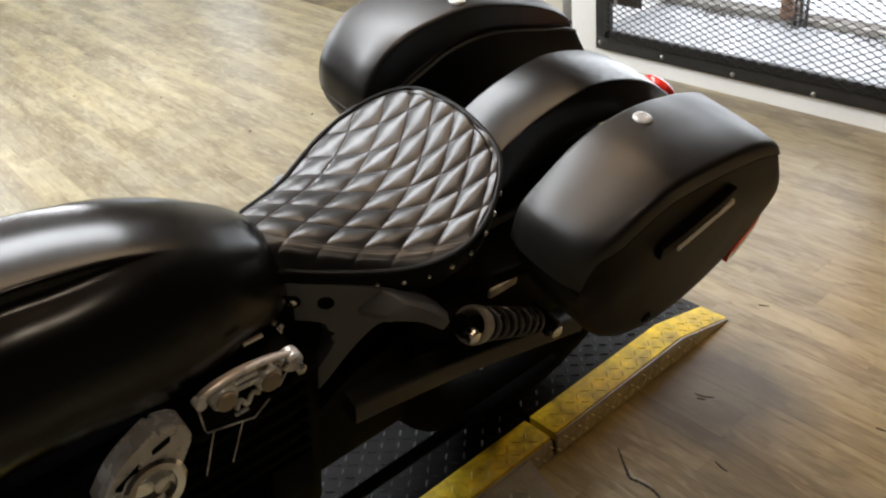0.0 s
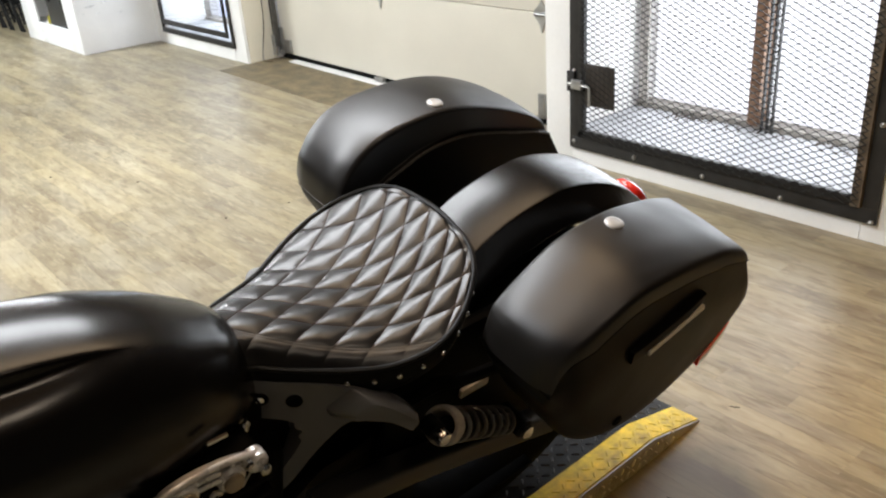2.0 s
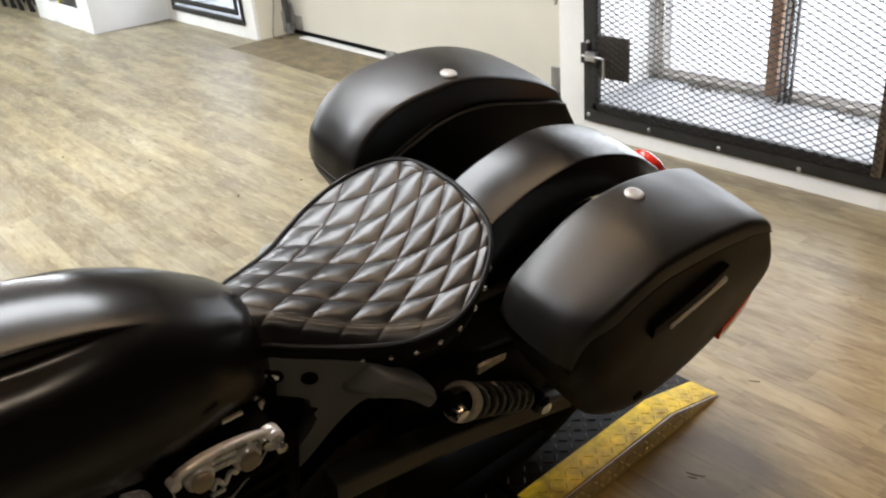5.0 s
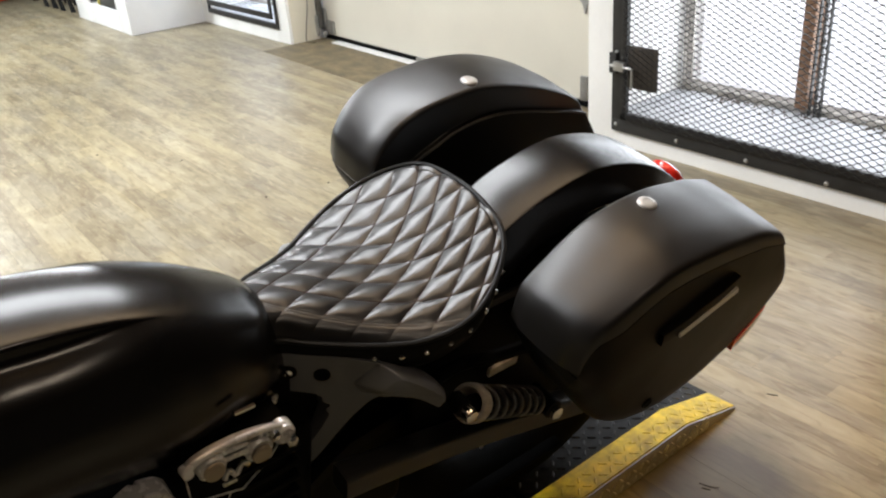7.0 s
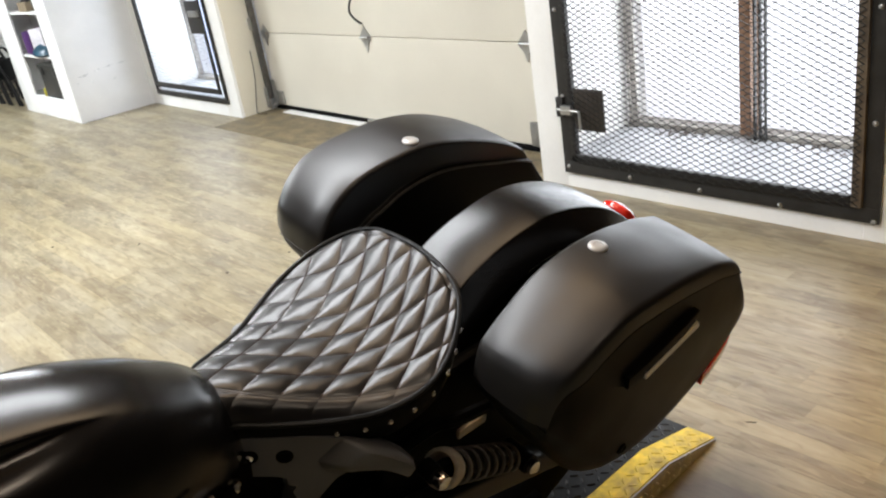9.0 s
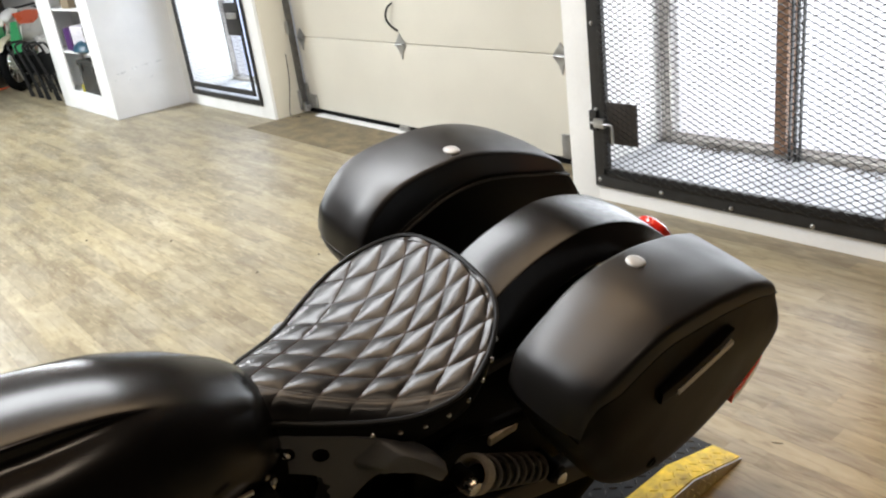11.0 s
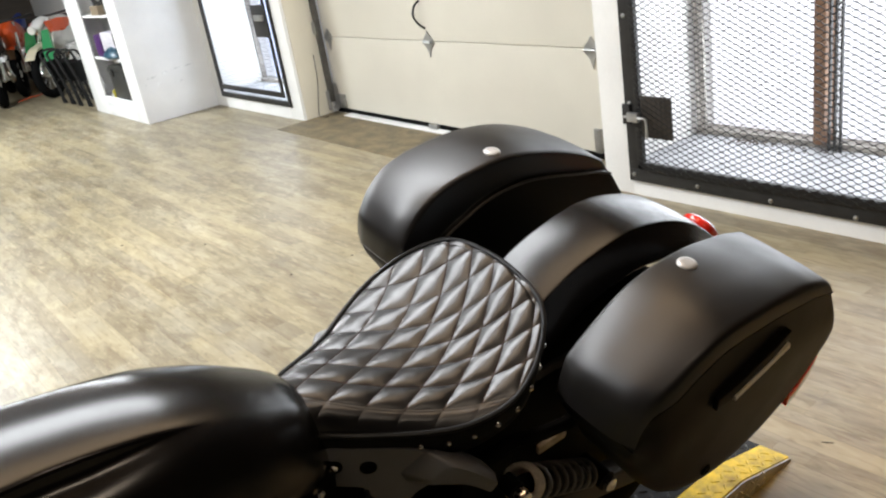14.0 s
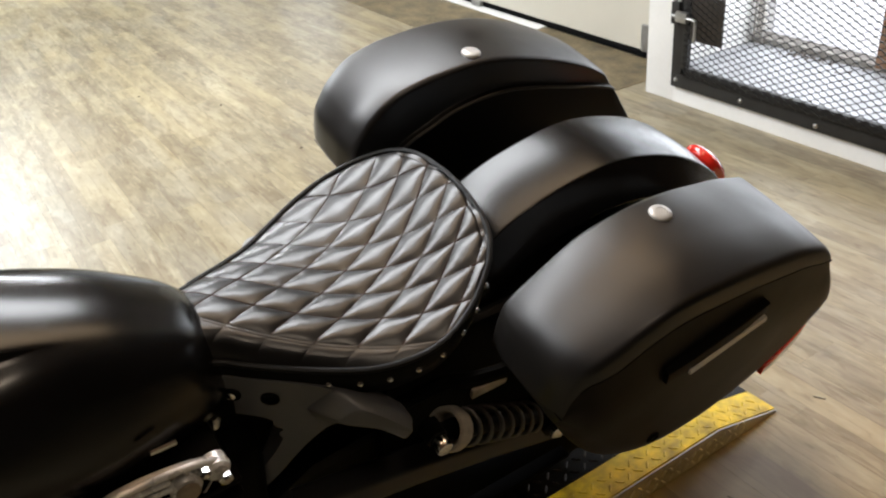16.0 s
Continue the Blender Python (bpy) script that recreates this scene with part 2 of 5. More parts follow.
BROWN_WOOD = mat("brown_timber", (0.25, 0.135, 0.075), 0.65, vary=0.3, scale=3, fine=40, stretch=(6, 6, 0.7), bump=0.3)
GREY_FRAME = mat("grey_weathered_frame", (0.36, 0.335, 0.30), 0.65, vary=0.35, scale=20, fine=120, bump=0.3)
SILL_PAINT = mat("dusty_white_sill", (0.40, 0.405, 0.42), 0.6, vary=0.3, scale=6, fine=40, bump=0.15)
DIRT = mat("debris", (0.12, 0.10, 0.085), 0.9, vary=0.5, scale=40, fine=200, bump=0.5)
YELLOW = mat("worn_yellow_paint", (0.55, 0.40, 0.010), 0.46, vary=0.55, scale=16, fine=60, bump=0.2, depth=0.001, specular=0.4)
PLATE_GREY = mat("diamond_plate_steel", (0.34, 0.325, 0.29), 0.38, metal=0.45, vary=0.3, scale=14, fine=120, bump=0.2, depth=0.0008)
PLATE_BLACK = mat("black_diamond_plate", (0.005, 0.005, 0.0052), 0.42, metal=0.0, vary=0.35, scale=14, fine=120, bump=0.15, depth=0.0006, specular=0.12)
# lugs brighter than their plate, so the light they catch is in the colour
TREAD_STEEL = mat("tread_steel_glint", (0.60, 0.58, 0.53), 0.34, metal=0.5, vary=0.3, scale=14, fine=120)
TREAD_BLACK = mat("lighter_black_tread", (0.035, 0.035, 0.036), 0.36, metal=0.5, vary=0.35, scale=14, fine=120)
MATBOARD = mat("worn_plywood_threshold", (0.165, 0.130, 0.074), 0.7, vary=0.55, scale=7, fine=45, stretch=(1.5, 1, 1), bump=0.3)
SUBFLOOR = mat("dark_subfloor", (0.035, 0.027, 0.018), 0.9)
CEILING_PAINT = mat("brown_board_ceiling", (0.16, 0.095, 0.055), 0.7, vary=0.2, fine=80, bump=0.2)
OUTSIDE = glow("overcast_daylight", (0.92, 0.93, 1.0), 1.06)
OUTSIDE_BLUE = glow("blue_overcast_daylight", (0.72, 0.79, 1.0), 1.05)
PLANK = plank_material("vinyl_wood_plank", True)
PLANK_FAR = plank_material("vinyl_wood_plank_far", False)


# ---- mesh helpers ----
def finish(name, bm, material, smooth=True, angle=40):
    bmesh.ops.recalc_face_normals(bm, faces=bm.faces)
    me = bpy.data.meshes.new(name)
    bm.to_mesh(me)
    bm.free()
    me.materials.append(material)
    if smooth:
        me.polygons.foreach_set("use_smooth", [True] * len(me.polygons))
        me.set_sharp_from_angle(angle=radians(angle))
    return me


def part(name, bm, material, parent, label="", smooth=True, angle=40):
    ob = new(name, finish(name, bm, material, smooth, angle))
    ob.parent = parent
    if label:
        tagged(ob, label)
    return ob


def thing(name, m, label, category, group="", kind=""):
    ob = new(name)
    ob.empty_display_size = 0.05
    ob.matrix_world = m
    return tagged(ob, label, category, group, kind)


def solid(name, bm, material, label, category, kind="structure", smooth=True):
    return tagged(new(name, finish(name, bm, material, smooth)), label, category, "", kind)


def box(x0, x1, y0, y1, z0, z1, bevel=0.0, bm=None, segs=2):
    own = bmesh.new()
    bmesh.ops.create_cube(own, size=1, matrix=Matrix.Translation(((x0 + x1) / 2, (y0 + y1) / 2, (z0 + z1) / 2)) @ Matrix.Diagonal((abs(x1 - x0), abs(y1 - y0), abs(z1 - z0), 1)))
    if bevel:
        bmesh.ops.bevel(own, geom=own.edges[:], offset=bevel, segments=segs, affect="EDGES", profile=0.6)
    return merge(bm, own)


def merge(bm, own):
    if bm is None:
        return own
    tmp = bpy.data.meshes.new("tmp")
    own.to_mesh(tmp)
    own.free()
    bm.from_mesh(tmp)
    bpy.data.meshes.remove(tmp)
    return bm


def turned(bm, m):
    bmesh.ops.transform(bm, matrix=m, verts=bm.verts[:])
    return bm


def loft(rings, caps=True, closed=True, bm=None):
    own = bmesh.new()
    vs = [[own.verts.new(p) for p in r] for r in rings]
    k = len(rings[0])
    for a, b in zip(vs, vs[1:]):
        for i in range(k if closed else k - 1):
            j = (i + 1) % k
            own.faces.new((a[i], a[j], b[j], b[i]))
    if caps and closed:
        for r in (vs[0], vs[-1]):
            c = own.verts.new(sum((v.co for v in r), Vector()) / k)
            for i in range(k):
                own.faces.new((r[i], r[(i + 1) % k], c))
    return merge(bm, own)


def tube(points, radius, sides=10, bm=None):
    pts = [Vector(p) for p in points]
    rings = []
    side = None
    for i, p in enumerate(pts):
        d = (pts[min(i + 1, len(pts) - 1)] - pts[max(i - 1, 0)]).normalized()
        if side is None:
            side = d.orthogonal().normalized()
        side = (side - d * side.dot(d)).normalized()
        up = d.cross(side)
        r = radius[i] if isinstance(radius, (list, tuple)) else radius
        rings.append([p + r * (math.cos(a) * side + math.sin(a) * up) for a in (2 * math.pi * k / sides for k in range(sides))])
    return loft(rings, bm=bm)


def lathe(profile, origin, axis, sides=28, bm=None):
    """profile: (along, radius) from one end to the other."""
    d = Vector(axis).normalized()
    side = d.orthogonal().normalized()
    up = d.cross(side)
    rings = [[Vector(origin) + d * h + max(r, 1e-4) * (math.cos(a) * side + math.sin(a) * up) for a in (2 * math.pi * k / sides for k in range(sides))] for h, r in profile]
    return loft(rings, bm=bm)


def curve_through(pts, n):
    """n points on a smooth curve through pts."""
    pts = [Vector(p) for p in pts]
    out = []
    for i in range(n):
        s = i / (n - 1) * (len(pts) - 1)
        k = min(int(s), len(pts) - 2)
        f = s - k
        p0, p1, p2, p3 = pts[max(k - 1, 0)], pts[k], pts[k + 1], pts[min(k + 2, len(pts) - 1)]
        out.append(0.5 * (2 * p1 + (p2 - p0) * f + (2 * p0 - 5 * p1 + 4 * p2 - p3) * f * f + (3 * p1 - p0 - 3 * p2 + p3) * f ** 3))
    return out


def smooth_at(table, x):
    """Value at x of a smooth curve through (x, value) rows."""
    xs = [r[0] for r in table]
    if x <= xs[0]:
        return table[0][1]
    if x >= xs[-1]:
        return table[-1][1]
    k = max(i for i in range(len(xs) - 1) if xs[i] <= x)

    def slope(i):
        a, b = max(i - 1, 0), min(i + 1, len(xs) - 1)
        return (table[b][1] - table[a][1]) / (xs[b] - xs[a])

    h = xs[k + 1] - xs[k]
    f = (x - xs[k]) / h
    return ((2 * f ** 3 - 3 * f ** 2 + 1) * table[k][1] + (f ** 3 - 2 * f ** 2 + f) * h * slope(k) + (3 * f ** 2 - 2 * f ** 3) * table[k + 1][1] + (f ** 3 - f ** 2) * h * slope(k + 1))


def rounded(pts, radii, n=4):
    """A closed 2D outline with rounded corners, n + 1 points a corner."""
    out = []
    k = len(pts)
    for i in range(k):
        p, a, b = Vector(pts[i]), Vector(pts[i - 1]), Vector(pts[(i + 1) % k])
        da, db = a - p, b - p
        r = min(radii[i], 0.45 * da.length, 0.45 * db.length)
        s, e = p + da.normalized() * r, p + db.normalized() * r
        for j in range(n + 1):
            f = j / n
            out.append((1 - f) ** 2 * s + 2 * f * (1 - f) * p + f * f * e)
    return out


def extruded(outline, depth, place, bevel=0.0):
    """A flat outline (2D) given thickness depth; place(p, d) gives the point in space, d from 0 to 1."""
    own = bmesh.new()
    a = [own.verts.new(place(p, 0)) for p in outline]
    b = [own.verts.new(place(p, 1)) for p in outline]
    k = len(outline)
    for i in range(k):
        own.faces.new((a[i], a[(i + 1) % k], b[(i + 1) % k], b[i]))
    f0, f1 = own.faces.new(a), own.faces.new(b)
    if bevel:
        bmesh.ops.bevel(own, geom=list({e for f in (f0, f1) for e in f.edges}), offset=bevel, segments=2, affect="EDGES", profile=0.6)
    bmesh.ops.triangulate(own, faces=[f for f in own.faces if len(f.verts) > 4])
    return own


# ---- the room ----
HIGH = 3.0
X_CAGE, X_DOOR, X_WEST = 3.25, 3.705, -3.2
Y_SOUTH, Y_NORTH = -3.0, 14.5
solid("floor", box(X_WEST - 0.2, 3.95, Y_SOUTH - 0.2, Y_NORTH + 0.2, -0.12, -0.012), SUBFLOOR, "vinyl wood plank floor in worn beige and grey", "floor")
solid("ceiling", box(X_WEST - 0.2, 3.95, Y_SOUTH - 0.2, Y_NORTH + 0.2, HIGH, HIGH + 0.12), CEILING_PAINT, "plain brown boarded ceiling", "ceiling")
# west and south walls are out of view, dark so the bike mirrors little light
solid("wall_west", box(X_WEST - 0.2, X_WEST, Y_SOUTH - 0.2, Y_NORTH + 0.2, 0, HIGH), BROWN_WALL, "unseen plain wall, made dark to dim reflections", "wall")
solid("wall_south", box(X_WEST, 3.95, Y_SOUTH - 0.2, Y_SOUTH, 0, HIGH), BROWN_WALL, "unseen plain wall, made dark to dim reflections", "wall")
solid("wall_north", box(X_WEST, 3.95, Y_NORTH, Y_NORTH + 0.2, 0, HIGH), BROWN_WALL, "plain dark wall behind the parked motorcycles", "wall")

# east wall: thick white piers and the openings between them
W = dict(y0=1.30, y1=2.785, z0=0.165, z1=2.15)
bm = box(X_CAGE, 3.95, 0.95, W["y0"], 0, HIGH, 0.004)
box(X_CAGE, 3.95, W["y1"], 2.965, 0, HIGH, 0.004, bm)
box(X_CAGE, 3.95, W["y0"], W["y1"], 0, W["z0"], 0.0, bm)
box(X_CAGE, 3.95, W["y0"], W["y1"], W["z1"], HIGH, 0.0, bm)
solid("wall_east_1", bm, WHITE_WALL, "thick white painted wall round a deep window niche", "wall")
# out of view; added dark so the tank's rear and side reflect black
solid("wall_east_4", box(X_CAGE + 0.02, 3.95, Y_SOUTH, 0.95, 0, HIGH), BROWN_WALL, "unseen wall beside the white pier, made dark for the tank's reflections", "wall")
V = dict(y0=6.66, y1=7.97, z0=0.15, z1=2.05)
X_PIER = 3.375
bm = box(X_PIER, 3.95, 6.44, V["y0"], 0, HIGH, 0.004)
box(X_PIER, 3.95, V["y1"], Y_NORTH, 0, HIGH, 0.004, bm)
box(X_PIER, 3.95, V["y0"], V["y1"], 0, V["z0"], 0.0, bm)
box(X_PIER, 3.95, V["y0"], V["y1"], V["z1"], HIGH, 0.0, bm)
solid("wall_east_2", bm, WHITE_WALL, "white painted wall with a deep window beside the garage door", "wall")
solid("wall_east_3", box(3.60, 3.95, 2.965, 6.44, 2.55, HIGH), CREAM_WALL, "cream wall above the garage door", "wall")
solid("trim", box(3.40, 3.66, 6.428, 6.440, 0, 2.6, 0.003), CREAM_WALL, "cream painted jamb board beside the garage door", "trim")
solid("trim_2", box(3.40, 3.66, 2.965, 2.977, 0, 2.6, 0.003), CREAM_WALL, "cream painted jamb board beside the garage door", "trim")

# daylight behind the windows
solid("backdrop", box(4.6, 4.62, -0.5, 4.6, -1, 3.6), OUTSIDE, "bright overcast daylight outside the window", "backdrop", smooth=False)
solid("backdrop_2", box(4.6, 4.62, 5.2, 9.8, -1, 3.6), OUTSIDE_BLUE, "bright overcast daylight outside the window", "backdrop", smooth=False)


def window(name, yc, half, z0, z1, x, label):
    """A weathered window of two lights at the back of a niche, its mullion of brown timber."""
    w = thing(name, pose(x, yc, 0), label, "window", kind="structure")
    part("window_sill", box(-0.02, 0.08, -half, half, z0 - 0.004, z0 + 0.035, 0.004), GREY_FRAME, w, "grey dusty bottom rail")
    part("window_frame", box(0, 0.05, half - 0.02, half, z0 + 0.035, z1, 0.003), GREY_FRAME, w)
    part("window_frame", box(0, 0.05, -half, -half + 0.05, z0 + 0.035, z1, 0.003), GREY_FRAME, w)
    part("window_frame", box(0, 0.05, -half, half, z1 - 0.05, z1, 0.003), GREY_FRAME, w)
    return w


# assumed fittings below the ceiling, out of view: a rimmed tray round each lamp
FITTING = mat("white_fitting_enamel", (0.75, 0.75, 0.73), 0.4, vary=0.05)
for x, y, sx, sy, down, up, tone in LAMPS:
    fit_ = thing("ceiling_light", pose(x, y, 2.63), "assumed long white hanging light fitting, out of view", "ceiling light", "hanging lights")
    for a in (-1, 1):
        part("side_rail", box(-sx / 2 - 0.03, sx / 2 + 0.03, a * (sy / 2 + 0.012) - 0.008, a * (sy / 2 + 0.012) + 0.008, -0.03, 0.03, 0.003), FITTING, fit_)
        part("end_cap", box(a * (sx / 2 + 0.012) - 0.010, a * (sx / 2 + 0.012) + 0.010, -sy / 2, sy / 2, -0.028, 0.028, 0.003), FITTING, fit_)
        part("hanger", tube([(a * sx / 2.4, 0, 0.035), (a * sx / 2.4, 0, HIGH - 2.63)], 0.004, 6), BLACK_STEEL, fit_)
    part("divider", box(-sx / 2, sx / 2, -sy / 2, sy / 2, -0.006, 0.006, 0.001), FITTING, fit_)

# ---- window niche with the mesh gate ----
solid("sill", box(X_CAGE + 0.012, 3.86, W["y0"], W["y1"], W["z0"], W["z0"] + 0.006), SILL_PAINT, "dusty white painted niche sill with debris", "sill")
w1 = window("window_1", 2.0425, 0.7425, W["z0"], W["z1"], 3.80, "weathered window with a brown timber mullion behind steel mesh")
part("mullion", box(-0.05, 0.05, 0.0095, 0.0655, W["z0"] + 0.03, W["z1"], 0.004), BROWN_WOOD, w1, "brown timber mullion")


def lattice(x, y0, y1, z0, z1, long, tall, strand, thick, tilt=0.004, bond=0.0):
    """Expanded metal: diamonds long across, tall high, of flat slit strands."""
    verts, faces = [], []

    def strand_between(a, b, fat=1.0):
        d = Vector((0, b[0] - a[0], b[1] - a[1])).normalized()
        nrm = Vector((0, -d.z, d.y)) * strand * fat / 2
        k = len(verts)
        for p, sx in ((a, -tilt), (b, tilt)):
            for s, t in ((-1, 0), (1, 0), (1, thick), (-1, thick)):
                verts.append((x + sx + t, p[0] + s * nrm.y, p[1] + s * nrm.z))
        for i in range(4):
            j = (i + 1) % 4
            faces.append((k + i, k + j, k + 4 + j, k + 4 + i))
    rows = int((z1 - z0) / (tall / 2))
    cols = int((y1 - y0) / long)
    for r in range(rows):
        za, zb = z0 + r * tall / 2, z0 + (r + 1) * tall / 2
        for c in range(cols + 1):
            ya = y0 + (c + (0.5 if r % 2 else 0.0)) * long
            for yb in (ya - long / 2, ya + long / 2):
                if min(ya, yb) >= y0 - 1e-6 and max(ya, yb) <= y1 + 1e-6:
                    strand_between((ya, za), (yb, zb))
            if bond and y0 + bond < ya < y1 - bond:
                strand_between((ya - bond / 2, za), (ya + bond / 2, za), 1.9)
    me = bpy.data.meshes.new("mesh_panel")
    me.from_pydata(verts, [], faces)
    me.materials.append(MESH_STEEL)
    return me


def bolt(parent, at, axis, r=0.011, material=GALV, name="bolt"):
    return part(name, lathe([(0, r), (0.004, r), (0.008, r * 0.7), (0.0095, r * 0.2)], at, axis, 12), material, parent)


def mesh_gate(name, x, y0, y1, z0, z1, bar, label, long, tall, strand, inner=0.035, sill=0.035):
    g = thing(name, pose(0, 0, 0), label, "security gate", kind="")
    t = 0.014
    for n, b in (("bottom_rail", (x - t, x, y0, y1, z0, z0 + bar)), ("top_rail", (x - t, x, y0, y1, z1 - bar, z1)),
                 ("side_rail", (x - t, x, y1 - bar, y1, z0 + bar, z1 - bar)), ("side_rail", (x - t, x, y0, y0 + bar, z0 + bar, z1 - bar))):
        part(n, box(*b, 0.002), BLACK_STEEL, g)
    # inner angle frame that holds the mesh
    a = bar + 0.006
    for n, b in (("mesh_frame", (x - 0.03, x - 0.004, y0 + a + inner + 0.001, y1 - a, z0 + a, z0 + a + sill)), ("mesh_frame", (x - 0.03, x - 0.004, y1 - a - inner, y1 - a, z0 + a, z1 - a)),
                 ("mesh_frame", (x - 0.03, x - 0.004, y0 + bar + 0.001, y0 + a + inner, z0 + bar + 0.001, z1 - a))):
        stile = b[3] - b[2] < 0.1 and b[2] < (y0 + y1) / 2
        part(n, box(*b, 0.003), RUSTY_STEEL if stile else BLACK_STEEL, g, "brown rusty steel angle" if stile else "")
    ob = new("mesh_panel", lattice(x - 0.036, y0 + a + 0.004, y1 - a - 0.004, z0 + a + 0.004, z1 - a, long, tall, strand, 0.003, bond=0.011))
    ob.parent = g
    return g


GY0, GY1, GZ0, GZ1 = 1.235, 2.787, 0.082, 2.2
gate = mesh_gate("security_gate", X_CAGE - 0.006, GY0, GY1, GZ0, GZ1, 0.062, "black steel gate of expanded metal mesh over the window niche", 0.056, 0.0275, 0.0030, sill=0.04)
for i in range(5):
    bolt(gate, (X_CAGE - 0.02, GY1 - 0.03 - 0.376 * i, GZ0 + 0.036 - 0.007 * i), (-1, 0, 0))
for i in range(4):
    bolt(gate, (X_CAGE - 0.02, GY1 - 0.03, GZ0 + 0.4 + 0.42 * i), (-1, 0, 0))
    bolt(gate, (X_CAGE - 0.02, GY0 + 0.03, GZ0 + 0.4 + 0.42 * i), (-1, 0, 0))
# latch: backing plate, slide bolt and staple
latch = part("lock_plate", box(X_CAGE - 0.032, X_CAGE - 0.024, 2.50, 2.68, 0.322, 0.528, 0.002), LOCK_BROWN, gate, "dark brown steel lock plate")
part("latch", box(X_CAGE - 0.075, X_CAGE - 0.05, 2.67, 2.735, 0.405, 0.45, 0.004), GALV, gate, "galvanised slide latch")
part("latch_bolt", tube([(X_CAGE - 0.068, 2.76, 0.428), (X_CAGE - 0.068, 2.64, 0.428), (X_CAGE - 0.07, 2.622, 0.424), (X_CAGE - 0.072, 2.618, 0.405), (X_CAGE - 0.072, 2.618, 0.335)], 0.0075, 8), GALV, gate, "bent galvanised bolt handle")
part("hinge_plate", box(X_CAGE - 0.04, X_CAGE - 0.022, 2.745, 2.79, 0.38, 0.48, 0.003), BLACK_STEEL, gate)


def inner_screen(name, x, y, w, z0, z1, steel=BLACK_STEEL, tone="dark", posts=2):
    """A narrow strip of mesh in a steel frame, standing by the mullion."""
    s = thing(name, pose(0, 0, 0), "narrow %s steel mesh strip standing before the window" % tone, "mesh strip")
    for k in range(posts):
        q = y + (w - 0.008) * k / (posts - 1)
        part("post", box(x, x + 0.02, q, q + 0.008, z0, z1, 0.002), steel, s)
    ob = new("mesh_panel", lattice(x + 0.008, y + 0.01, y + w - 0.01, z0, z1, 0.03, 0.02, 0.003, 0.002))
    ob.data.materials[0] = steel
    ob.parent = s
    return s


inner_screen("mesh_strip", 3.745, 1.972, 0.062, W["z0"] + 0.006, W["z1"], posts=3)
inner_screen("mesh_strip", 3.765, 2.712, 0.055, W["z0"] + 0.006, W["z1"], GREY_FRAME, "grey weathered")

rng = random.Random(5)


def debris(x, y, z, n, spread):
    """A small heap of crumbs and leaf scraps."""
    bm = bmesh.new()
    for _ in range(n):
        c = Vector((x + rng.gauss(0, spread * 0.35), y + rng.gauss(0, spread), z))
        r = rng.uniform(0.003, 0.011)
        pts = [c + Vector((r * math.cos(a) * rng.uniform(0.6, 1.3), r * math.sin(a) * rng.uniform(0.6, 1.3), 0)) for a in (k * math.pi / 3 for k in range(6))]
        top = bm.verts.new(c + Vector((0, 0, r * rng.uniform(0.5, 1.1))))
        vs = [bm.verts.new(p) for p in pts]
        for a, b in zip(vs, vs[1:] + vs[:1]):
            bm.faces.new((a, b, top))
    return tagged(new("debris", finish("debris", bm, DIRT, False)), "heap of dark crumbs and leaf scraps on the sill", "debris", "", "stuff")


debris(3.755, 2.40, W["z0"] + 0.007, 90, 0.09)
debris(3.75, 1.62, W["z0"] + 0.007, 80, 0.12)
debris(3.77, 2.15, W["z0"] + 0.007, 60, 0.22)

# ---- left window with its gate ----
solid("sill_2", box(X_PIER + 0.012, 3.86, V["y0"], V["y1"], V["z0"], V["z0"] + 0.006), SILL_PAINT, "dusty white painted niche sill", "sill")
w2 = window("window_2", 7.32, 0.655, V["z0"], V["z1"], 3.80, "weathered window behind a small mesh gate")
gate2 = thing("security_gate", pose(0, 0, 0), "black steel gate of fine mesh over a small window", "security gate")
for n, b in (("bottom_rail", (6.60, 8.02, 0.112, 0.158)), ("top_rail", (6.60, 8.02, 2.06, 2.10)), ("side_rail", (7.985, 8.02, 0.158, 2.06)), ("side_rail", (6.60, 6.632, 0.158, 2.06)),
             ("leaf_rail", (6.675, 7.975, 0.190, 0.236)), ("leaf_rail", (7.945, 7.975, 0.236, 2.05)), ("leaf_rail", (6.675, 6.712, 0.236, 2.05))):
    x = X_PIER - (0.006 if n != "leaf_rail" else 0.012)
    part(n, box(x - 0.016, x, b[0], b[1], b[2], b[3], 0.002), BLACK_STEEL, gate2)
ob = new("mesh_panel", lattice(X_PIER - 0.034, 6.70, 7.955, 0.23, 2.05, 0.25, 0.034, 0.0012, 0.001))
ob.parent = gate2
part("lock_plate", box(X_PIER - 0.05, X_PIER - 0.042, 6.63, 6.88, 0.712, 0.98, 0.003), BLACK_STEEL, gate2, "black steel lock plate")
part("latch", box(X_PIER - 0.07, X_PIER - 0.05, 6.66, 6.82, 0.85, 0.90, 0.003), GALV, gate2, "galvanised latch")
inner_screen("mesh_strip", 3.72, 6.93, 0.12, V["z0"] + 0.006, V["z1"], GREY_FRAME, "grey weathered")

# ---- garage door ----
door = thing("door_1", pose(0, 0, 0), "closed cream sectional garage door", "garage door", kind="structure")
for i in range(4):
    z0 = 0.035 + i * 0.61
    p = part("panel", box(X_DOOR, X_DOOR + 0.05, 3.0, 6.41, z0 + 0.002, z0 + 0.608, 0.006, segs=3), DOOR_CREAM, door)
part("bottom_seal", box(X_DOOR - 0.012, X_DOOR + 0.05, 3.0, 6.40, 0.004, 0.036, 0.006), RUBBER, door, "black rubber bottom seal")
